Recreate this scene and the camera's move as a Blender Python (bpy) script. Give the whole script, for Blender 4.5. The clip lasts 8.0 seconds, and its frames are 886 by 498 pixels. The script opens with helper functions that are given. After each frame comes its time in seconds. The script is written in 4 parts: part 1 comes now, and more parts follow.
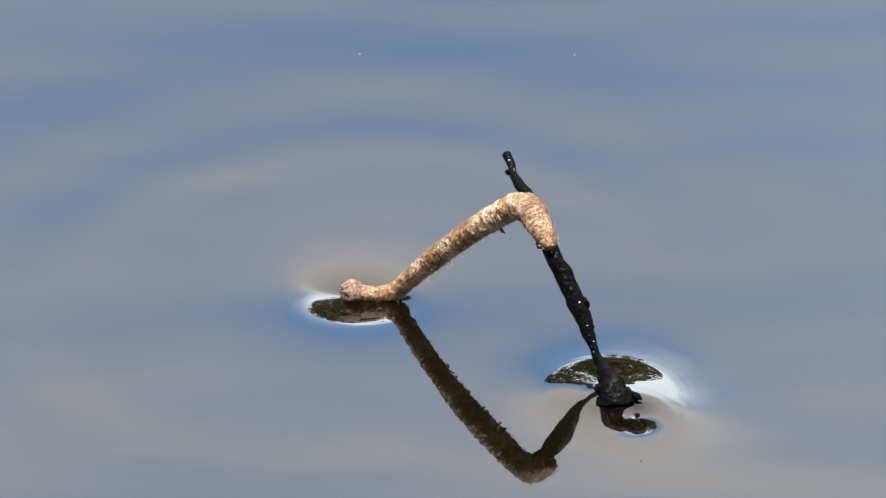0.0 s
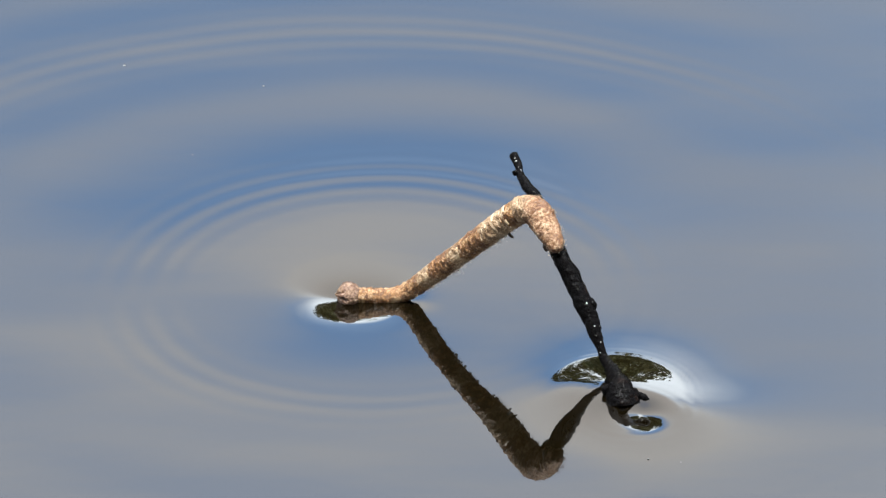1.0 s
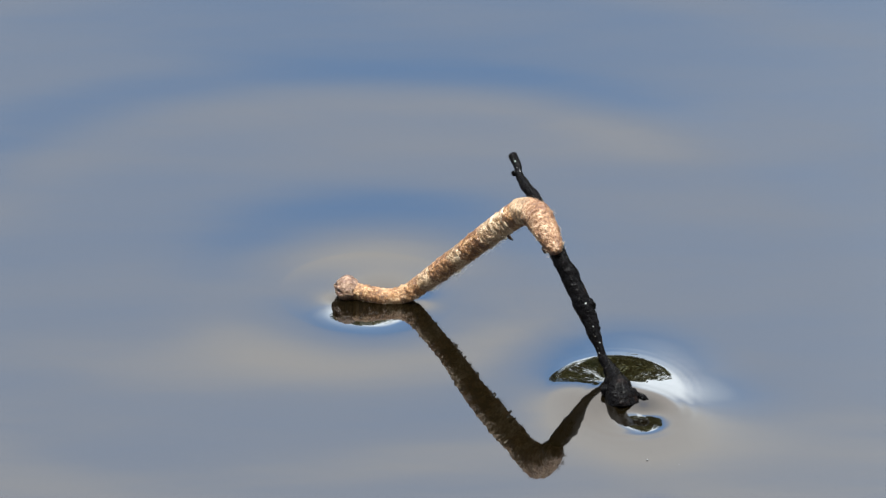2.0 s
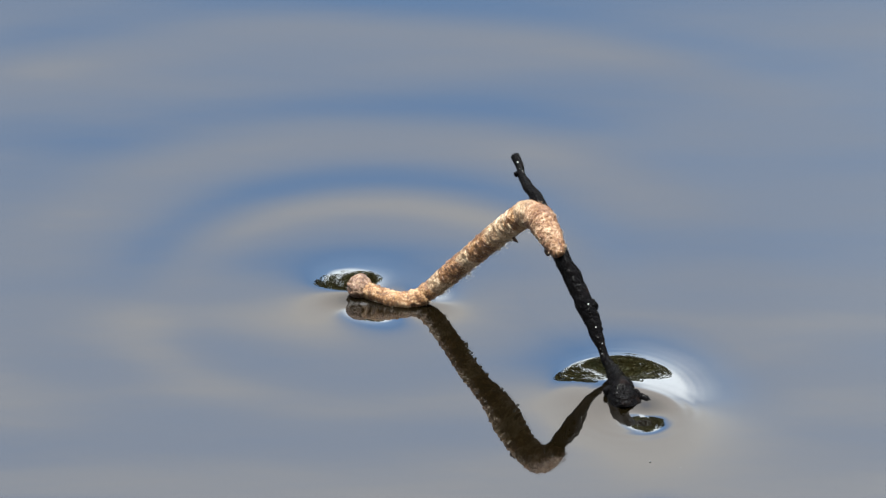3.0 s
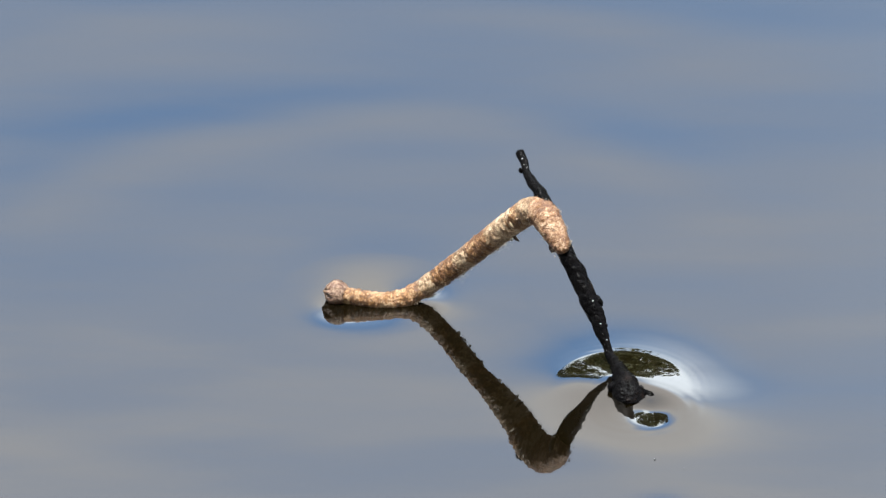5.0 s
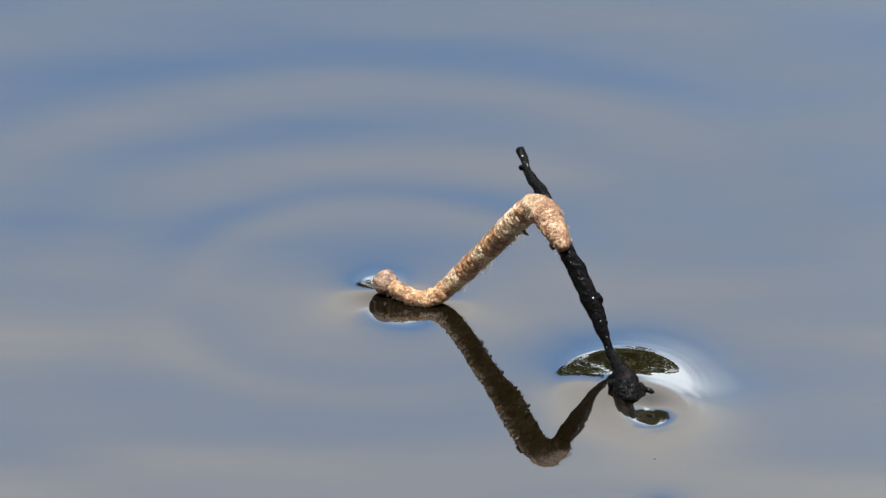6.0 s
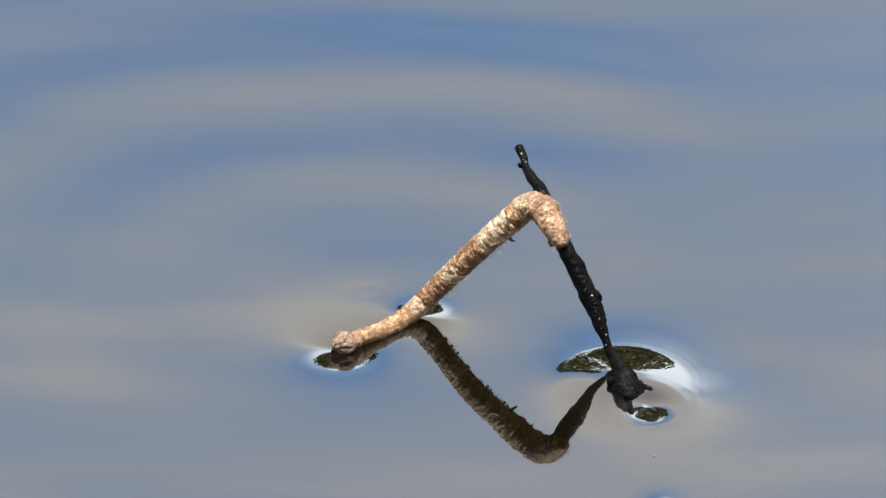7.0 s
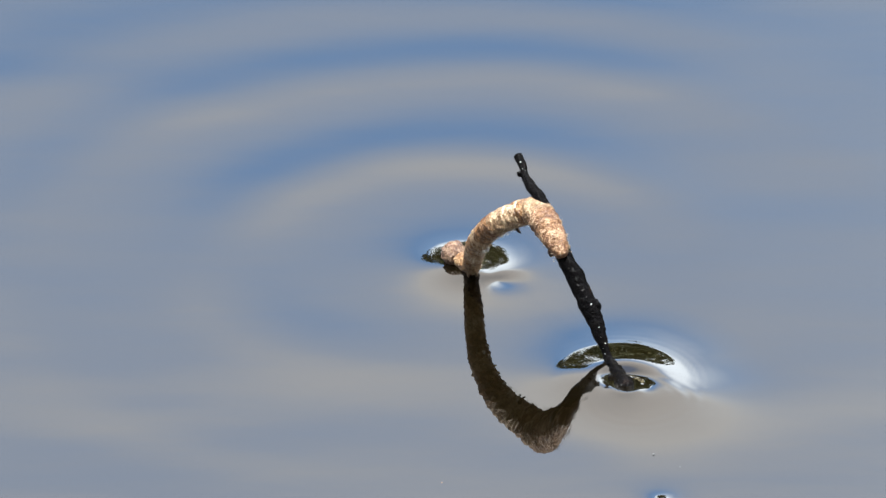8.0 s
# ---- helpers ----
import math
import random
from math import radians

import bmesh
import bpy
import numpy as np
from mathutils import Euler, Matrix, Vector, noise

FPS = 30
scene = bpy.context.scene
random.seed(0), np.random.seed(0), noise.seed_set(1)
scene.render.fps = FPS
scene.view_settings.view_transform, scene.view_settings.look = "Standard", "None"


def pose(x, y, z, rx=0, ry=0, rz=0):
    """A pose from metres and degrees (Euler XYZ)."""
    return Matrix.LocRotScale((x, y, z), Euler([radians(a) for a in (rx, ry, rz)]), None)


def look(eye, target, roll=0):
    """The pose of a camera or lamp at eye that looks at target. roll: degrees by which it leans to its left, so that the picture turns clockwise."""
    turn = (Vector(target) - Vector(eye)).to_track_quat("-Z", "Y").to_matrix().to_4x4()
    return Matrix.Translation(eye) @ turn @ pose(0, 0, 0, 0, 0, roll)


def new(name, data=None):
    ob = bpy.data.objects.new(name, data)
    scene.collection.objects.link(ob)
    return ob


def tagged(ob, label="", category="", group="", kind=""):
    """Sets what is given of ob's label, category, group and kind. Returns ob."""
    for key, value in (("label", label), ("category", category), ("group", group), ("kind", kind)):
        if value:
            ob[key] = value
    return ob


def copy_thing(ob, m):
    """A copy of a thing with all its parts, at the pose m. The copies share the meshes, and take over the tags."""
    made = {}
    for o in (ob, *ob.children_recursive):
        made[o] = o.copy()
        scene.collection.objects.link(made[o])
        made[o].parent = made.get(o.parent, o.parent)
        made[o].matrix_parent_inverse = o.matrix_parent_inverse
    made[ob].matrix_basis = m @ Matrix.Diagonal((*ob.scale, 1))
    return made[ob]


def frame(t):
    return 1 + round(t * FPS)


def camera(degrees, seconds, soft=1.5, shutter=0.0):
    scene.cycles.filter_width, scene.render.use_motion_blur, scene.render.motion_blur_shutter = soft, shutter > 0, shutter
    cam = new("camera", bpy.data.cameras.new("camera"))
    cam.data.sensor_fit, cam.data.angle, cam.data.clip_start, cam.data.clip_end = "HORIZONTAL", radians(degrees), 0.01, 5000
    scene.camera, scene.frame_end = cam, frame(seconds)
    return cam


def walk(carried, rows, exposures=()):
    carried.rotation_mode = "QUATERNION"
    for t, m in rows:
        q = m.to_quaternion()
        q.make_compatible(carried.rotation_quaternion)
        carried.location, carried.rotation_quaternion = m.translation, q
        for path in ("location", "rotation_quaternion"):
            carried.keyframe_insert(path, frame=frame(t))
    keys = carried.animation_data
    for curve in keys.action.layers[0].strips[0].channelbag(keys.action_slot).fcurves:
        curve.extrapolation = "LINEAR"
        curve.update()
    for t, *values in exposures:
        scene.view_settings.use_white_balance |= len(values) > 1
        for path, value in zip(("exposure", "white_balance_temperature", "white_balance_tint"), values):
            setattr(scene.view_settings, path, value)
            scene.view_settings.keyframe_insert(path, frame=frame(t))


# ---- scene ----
cam = camera(4.0, 8.0, soft=1.3)
walk(cam, [
    (0.0, pose(-0.01776, -1.20404, 0.60421, 64.0000, 0, 0.0000)),
    (0.5, pose(-0.01776, -1.20404, 0.60421, 63.9847, 0, 0.0153)),
    (1.0, pose(-0.01776, -1.20404, 0.60421, 63.9885, 0, 0.0357)),
    (1.5, pose(-0.01776, -1.20404, 0.60421, 63.9872, 0, 0.0281)),
    (3.0, pose(-0.01776, -1.20404, 0.60421, 63.9898, 0, 0.0434)),
    (3.5, pose(-0.01776, -1.20404, 0.60421, 63.9778, 0, 0.0485)),
    (4.0, pose(-0.01776, -1.20404, 0.60421, 63.9732, 0, 0.0561)),
    (4.5, pose(-0.01776, -1.20404, 0.60421, 63.9719, 0, 0.0638)),
    (6.0, pose(-0.01776, -1.20404, 0.60421, 63.9579, 0, 0.0676)),
    (6.5, pose(-0.01776, -1.20404, 0.60421, 63.9502, 0, 0.0638)),
    (7.0, pose(-0.01776, -1.20404, 0.60421, 63.9451, 0, 0.0625)),
    (7.5, pose(-0.01776, -1.20404, 0.60421, 63.9451, 0, 0.0638)),
    (8.0, pose(-0.01776, -1.20404, 0.60421, 63.9324, 0, 0.0587)),
], exposures=[(0.0, 2.49, 5850, 3), (6.5, 2.48, 5850, 3), (7.4, 2.49, 5850, 3), (8.0, 2.60, 5850, 3)])

MM = 0.001

# ---------------------------------------------------------------- light
SUN_AZ, SUN_EL = 186.0, 79.0          # degrees: compass turn from +y clockwise, height


def node(tree, kind, at=None, **values):
    n = tree.nodes.new(kind)
    for k, v in values.items():
        if k in n.inputs:
            n.inputs[k].default_value = v
    return n


def link(tree, a, b):
    tree.links.new(a, b)


def math_node(tree, op, a, b=None, c=None):
    n = tree.nodes.new("ShaderNodeMath")
    n.operation = op
    for i, v in enumerate((a, b, c)):
        if v is None:
            continue
        if isinstance(v, (int, float)):
            n.inputs[i].default_value = v
        else:
            tree.links.new(v, n.inputs[i])
    return n.outputs[0]


def ramp(tree, fac, stops, interpolation="LINEAR"):
    n = tree.nodes.new("ShaderNodeValToRGB")
    n.color_ramp.interpolation = interpolation
    els = n.color_ramp.elements
    while len(els) < len(stops):
        els.new(0.5)
    for e, (p, col) in zip(els, stops):
        e.position = p
        e.color = (*col, 1.0) if len(col) == 3 else col
    tree.links.new(fac, n.inputs[0])
    return n.outputs[0]


def noise_node(tree, vec, scale, detail=3.0, rough=0.5, dims="3D", w=None, distortion=0.0):
    n = tree.nodes.new("ShaderNodeTexNoise")
    n.noise_dimensions = dims
    n.inputs["Scale"].default_value = scale
    n.inputs["Detail"].default_value = detail
    n.inputs["Roughness"].default_value = rough
    n.inputs["Distortion"].default_value = distortion
    if vec is not None:
        tree.links.new(vec, n.inputs["Vector"])
    if w is not None:
        tree.links.new(w, n.inputs["W"])
    return n.outputs["Fac"]


def build_world():
    world = bpy.data.worlds.new("sky")
    world.use_nodes = True
    scene.world = world
    t = world.node_tree
    t.nodes.clear()
    sky = t.nodes.new("ShaderNodeTexSky")
    sky.sky_type = "NISHITA"
    sky.sun_disc = False
    sky.sun_elevation = radians(SUN_EL)
    sky.sun_rotation = radians(SUN_AZ)
    sky.air_density = 1.0
    sky.dust_density = 0.2
    sky.ozone_density = 1.0
    clear = t.nodes.new("ShaderNodeBackground")
    clear.inputs["Strength"].default_value = 0.106
    link(t, sky.outputs[0], clear.inputs["Color"])
    # drifting broken cloud over the whole dome, projected on a flat cloud base
    co = t.nodes.new("ShaderNodeTexCoord").outputs["Generated"]
    sep = t.nodes.new("ShaderNodeSeparateXYZ")
    link(t, co, sep.inputs[0])
    up = math_node(t, "MAXIMUM", sep.outputs[2], 0.04)
    comb = t.nodes.new("ShaderNodeCombineXYZ")
    link(t, math_node(t, "DIVIDE", sep.outputs[0], up), comb.inputs[0])
    link(t, math_node(t, "DIVIDE", sep.outputs[1], up), comb.inputs[1])
    comb.inputs[2].default_value = 3.7
    n1 = noise_node(t, comb.outputs[0], 1.5, 5.0, 0.55, distortion=0.3)
    n2 = noise_node(t, comb.outputs[0], 0.9, 3.0, 0.5)
    # banks of cloud: a bright one low over the trees, a clear gap, a wide grey-beige sheet above
    lift = math_node(t, "ADD", sep.outputs[2], math_node(t, "MULTIPLY", math_node(t, "SUBTRACT", n2, 0.5), 0.05))
    west = t.nodes.new("ShaderNodeMapRange")
    for i, v in enumerate((-0.08, -0.28, 0.0, 0.028)):
        west.inputs[i + 1].default_value = v
    link(t, sep.outputs[0], west.inputs[0])
    sheet = ramp(t, math_node(t, "ADD", lift, west.outputs[0]), [(0.328, (0.95, 0.95, 0.95)), (0.347, (0.02, 0.02, 0.02)), (0.388, (0.02, 0.02, 0.02)), (0.425, (0.30, 0.30, 0.30)), (0.450, (0.46, 0.46, 0.46)), (0.488, (0.95, 0.95, 0.95)), (0.84, (0.90, 0.85, 0.85)), (0.95, (0.3, 0.3, 0.3))])
    broken = ramp(t, n1, [(0.42, (0, 0, 0)), (0.72, (1, 1, 1))], "EASE")
    fac = math_node(t, "MINIMUM", math_node(t, "ADD", sheet, math_node(t, "MULTIPLY", broken, 0.05)), 1.0)
    cloud = t.nodes.new("ShaderNodeBackground")
    shade = ramp(t, lift, [(0.335, (1.0, 0.99, 0.98)), (0.39, (0.57, 0.525, 0.49)), (0.49, (0.585, 0.515, 0.462)), (0.58, (0.605, 0.51, 0.437)), (0.9, (0.59, 0.51, 0.45))])
    link(t, shade, cloud.inputs["Color"])
    cloud.inputs["Strength"].default_value = 1.0
    # a towering white cloud whose edge leans up to one side of the gap
    lean = math_node(t, "SUBTRACT", math_node(t, "MULTIPLY", sep.outputs[0], 2.3), math_node(t, "ADD", lift, math_node(t, "MULTIPLY", n1, 0.22)))
    tower = ramp(t, math_node(t, "ADD", lean, 1.02), [(0.47, (0, 0, 0)), (0.76, (1, 1, 1)), (0.95, (1, 1, 1)), (1.0, (0.4, 0.4, 0.4))], "EASE")
    cap = ramp(t, lift, [(0.46, (1, 1, 1)), (0.54, (0, 0, 0))], "EASE")
    tower = math_node(t, "MULTIPLY", tower, cap)
    fac = math_node(t, "MAXIMUM", fac, math_node(t, "MULTIPLY", tower, 0.9))
    white = t.nodes.new("ShaderNodeMix")
    white.data_type = "RGBA"
    link(t, tower, white.inputs[0])
    link(t, shade, white.inputs[6])
    white.inputs[7].default_value = (1.08, 1.05, 1.03, 1)
    link(t, white.outputs[2], cloud.inputs["Color"])
    mix = t.nodes.new("ShaderNodeMixShader")
    link(t, fac, mix.inputs[0])
    link(t, clear.outputs[0], mix.inputs[1])
    link(t, cloud.outputs[0], mix.inputs[2])
    out = t.nodes.new("ShaderNodeOutputWorld")
    link(t, mix.outputs[0], out.inputs[0])


build_world()

sun_data = bpy.data.lights.new("sun", "SUN")
sun_data.energy, sun_data.angle, sun_data.color = 2.5, radians(0.53), (1.0, 0.92, 0.81)
sun = new("sun", sun_data)
_az, _el = radians(SUN_AZ), radians(SUN_EL)
_to_sun = Vector((math.sin(_az) * math.cos(_el), math.cos(_az) * math.cos(_el), math.sin(_el)))
sun.matrix_world = look(_to_sun * 5, (0, 0, 0))


# ---------------------------------------------------------------- materials
def material(name):
    m = bpy.data.materials.new(name)
    m.use_nodes = True
    t = m.node_tree
    t.nodes.clear()
    out = t.nodes.new("ShaderNodeOutputMaterial")
    b = t.nodes.new("ShaderNodeBsdfPrincipled")
    link(t, b.outputs[0], out.inputs[0])
    return m, t, b


def bump(t, b, height, distance, strength=1.0):
    n = t.nodes.new("ShaderNodeBump")
    n.inputs["Strength"].default_value = strength
    n.inputs["Distance"].default_value = distance
    link(t, height, n.inputs["Height"])
    link(t, n.outputs[0], b.inputs["Normal"])


def skin_material(name, c_dark, c_mid, c_pale):
    m, t, b = material(name)
    co = t.nodes.new("ShaderNodeTexCoord").outputs["Object"]
    rnd = t.nodes.new("ShaderNodeObjectInfo").outputs["Random"]
    off = t.nodes.new("ShaderNodeVectorMath")
    off.operation = "ADD"
    link(t, co, off.inputs[0])
    link(t, rnd, off.inputs[1])
    big = noise_node(t, off.outputs[0], 1150, 4, 0.65)
    fine = noise_node(t, off.outputs[0], 5200, 3, 0.7)
    vor = t.nodes.new("ShaderNodeTexVoronoi")
    vor.inputs["Scale"].default_value = 3000
    link(t, off.outputs[0], vor.inputs["Vector"])
    wart = math_node(t, "SUBTRACT", 0.5, vor.outputs["Distance"])
    v = math_node(t, "ADD", big, math_node(t, "MULTIPLY", math_node(t, "SUBTRACT", fine, 0.5), 0.5))
    v = math_node(t, "MULTIPLY_ADD", wart, 0.22, v)
    v = math_node(t, "ADD", v, math_node(t, "MULTIPLY", math_node(t, "SUBTRACT", rnd, 0.5), 0.13))
    col = ramp(t, v, [(0.40, c_dark), (0.53, c_mid), (0.66, c_pale)])
    link(t, col, b.inputs["Base Color"])
    b.inputs["Roughness"].default_value = 0.38
    b.inputs["Specular IOR Level"].default_value = 0.5
    bump(t, b, math_node(t, "MULTIPLY_ADD", wart, 0.35, fine), 0.0002)
    return m


MAT_SKIN = skin_material("caterpillar_skin", (0.080, 0.034, 0.012), (0.200, 0.096, 0.032), (0.330, 0.222, 0.125))
MAT_PALE = skin_material("caterpillar_band", (0.125, 0.072, 0.037), (0.240, 0.155, 0.084), (0.395, 0.300, 0.200))
MAT_KNEE = skin_material("caterpillar_hind_skin", (0.095, 0.041, 0.018), (0.195, 0.100, 0.046), (0.340, 0.235, 0.152))
MAT_HEAD = skin_material("caterpillar_head", (0.030, 0.012, 0.007), (0.105, 0.052, 0.030), (0.225, 0.150, 0.100))


def bark_material():
    m, t, b = material("wet_black_bark")
    co = t.nodes.new("ShaderNodeTexCoord").outputs["Object"]
    big = noise_node(t, co, 420, 4, 0.6)
    fine = noise_node(t, co, 1900, 3, 0.6)
    col = ramp(t, big, [(0.35, (0.0012, 0.0011, 0.0013)), (0.60, (0.0024, 0.0022, 0.0024)), (0.80, (0.014, 0.008, 0.006))])
    link(t, col, b.inputs["Base Color"])
    link(t, ramp(t, fine, [(0.3, (0.08, 0.08, 0.08)), (0.7, (0.28, 0.28, 0.28))]), b.inputs["Roughness"])
    b.inputs["Specular IOR Level"].default_value = 0.025
    bump(t, b, math_node(t, "ADD", big, math_node(t, "MULTIPLY", fine, 0.6)), 0.0004)
    return m


MAT_BARK = bark_material()


def plain(name, col, rough=0.5, **more):
    m, t, b = material(name)
    co = t.nodes.new("ShaderNodeTexCoord").outputs["Object"]
    n = noise_node(t, co, more.pop("scale", 300.0), 4, 0.6)
    lo = tuple(c * 0.75 for c in col)
    hi = tuple(min(1.0, c * 1.2) for c in col)
    link(t, ramp(t, n, [(0.35, lo), (0.65, hi)]), b.inputs["Base Color"])
    b.inputs["Roughness"].default_value = rough
    for k, v in more.items():
        b.inputs[k].default_value = v
    return m


MAT_HAIR = plain("pale_bristle", (0.31, 0.235, 0.155), 0.45)
MAT_TUFT = plain("white_bristle", (0.62, 0.56, 0.46), 0.3)
# real drops, but their sparkle is put into a cloudy white base
MAT_DROP = plain("water_bead", (0.92, 0.92, 0.92), 0.16)
MAT_DROP.node_tree.nodes["Principled BSDF"].inputs["Transmission Weight"].default_value = 0.4
MAT_DROP.node_tree.nodes["Principled BSDF"].inputs["IOR"].default_value = 1.33
MAT_RING = plain("cream_ring", (0.36, 0.27, 0.18), 0.45, scale=2500.0)
MAT_FLOAT = plain("drifting_fluff", (0.075, 0.08, 0.085), 0.7, scale=3000.0)
MAT_DARKLEG = plain("dark_leg", (0.10, 0.06, 0.035), 0.4)
MAT_GRIP = plain("dark_clasper", (0.035, 0.018, 0.011), 0.35, scale=2500.0)
# plain white that stands in for the sun's glints on the twig
MAT_GLINT = plain("painted_glint", (0.36, 0.36, 0.355), 0.6)
MAT_BARKTREE = plain("tree_bark", (0.14, 0.10, 0.07), 0.9, scale=6.0)
MAT_EARTH = plain("bank_earth", (0.16, 0.13, 0.07), 0.95, scale=1.5)


def leaf_material():
    m, t, b = material("tree_leaves")
    isl = t.nodes.new("ShaderNodeNewGeometry").outputs["Random Per Island"]
    link(t, ramp(t, isl, [(0.0, (0.042, 0.050, 0.011)), (0.6, (0.085, 0.085, 0.019)), (1.0, (0.14, 0.12, 0.035))]), b.inputs["Base Color"])
    b.inputs["Roughness"].default_value = 0.6
    return m


MAT_LEAF = leaf_material()

# ---------------------------------------------------------------- helpers for meshes


def part(name, bm, mat, parent=None, label="", smooth=True):
    me = bpy.data.meshes.new(name)
    if smooth:
        for f in bm.faces:
            f.smooth = True
    bm.to_mesh(me)
    bm.free()
    for mt in (mat if isinstance(mat, (list, tuple)) else (mat,)):
        me.materials.append(mt)
    ob = new(name, me)
    if parent is not None:
        ob.parent = parent
    if label:
        tagged(ob, label)
    return ob


def thing(name, label, category, group="", kind=""):
    return tagged(new(name), label, category, group, kind)


def curve_point(pts, u):
    """Catmull-Rom through pts, u from 0 to len(pts) - 1."""
    n = len(pts) - 1
    i = min(int(u), n - 1)
    f = u - i
    p0, p1, p2, p3 = (pts[max(0, min(n, i + k))] for k in (-1, 0, 1, 2))
    if i == 0:
        p0 = 2 * p1 - p2
    if i == n - 1:
        p3 = 2 * p2 - p1
    return 0.5 * (2 * p1 + (p2 - p0) * f + (2 * p0 - 5 * p1 + 4 * p2 - p3) * f * f + (3 * p1 - p0 - 3 * p2 + p3) * f ** 3)


def tube(points, radii, sides=20, rough=0.0, freq=400.0, steps=6, seed=0.0, close=True):
    """A knobbly tube along a curve through points (Vectors, metres)."""
    bm = bmesh.new()
    n = (len(points) - 1) * steps
    rings, ref = [], Vector((0, 0, 1))
    for i in range(n + 1):
        u = i / steps
        c = curve_point(points, u)
        d = (curve_point(points, min(u + 0.05, len(points) - 1)) - curve_point(points, max(u - 0.05, 0))).normalized()
        k = min(int(u), len(radii) - 2)
        f = u - k
        f = f * f * (3 - 2 * f)
        r = radii[k] * (1 - f) + radii[k + 1] * f
        if abs(d.dot(ref)) > 0.95:
            ref = Vector((1, 0, 0))
        a = d.cross(ref).normalized()
        b = d.cross(a).normalized()
        ring = []
        for j in range(sides):
            th = 2 * math.pi * j / sides
            e = a * math.cos(th) + b * math.sin(th)
            p = c + e * r
            q = p * freq + Vector((seed, seed, seed))
            p += e * (noise.noise(q) + 0.5 * noise.noise(q * 2.3)) * rough * r
            ring.append(bm.verts.new(p))
        rings.append(ring)
    for a, b in zip(rings, rings[1:]):
        for j in range(sides):
            bm.faces.new((a[j], a[(j + 1) % sides], b[(j + 1) % sides], b[j]))
    if close:
        for ring, sgn in ((rings[0], 1), (rings[-1], -1)):
            c = sum((v.co for v in ring), Vector()) / sides
            v = bm.verts.new(c)
            for j in range(sides):
                bm.faces.new((ring[(j + 1) % sides], ring[j], v) if sgn > 0 else (ring[j], ring[(j + 1) % sides], v))
    bmesh.ops.recalc_face_normals(bm, faces=bm.faces[:])
    return bm


# ---------------------------------------------------------------- the twig
TWIG = [(-10.98, 20.00, 18.49, 0.48), (-10.42, 18.45, 17.90, 0.45), (-10.22, 17.00, 17.41, 0.46), (-9.55, 15.40, 16.98, 0.60),
        (-8.64, 13.41, 16.49, 0.70), (-7.38, 11.31, 14.18, 0.92), (-5.98, 9.20, 11.54, 0.92), (-4.80, 7.86, 9.85, 0.94),
        (-3.78, 6.32, 7.93, 1.02), (-2.94, 5.17, 6.49, 0.95), (-2.34, 4.02, 5.05, 0.70), (-1.80, 3.10, 3.89, 0.48),
        (-1.36, 2.34, 2.98, 0.50), (-0.95, 1.10, 2.85, 0.60), (-0.50, -0.40, 2.60, 0.85), (-0.1, -1.90, 2.35, 1.15), (0.25, -3.35, 1.95, 1.60), (0.45, -4.15, 0.7, 1.95), (0.45, -4.1, -1.0, 2.0), (0.5, -4.2, -4.0, 2.0)]


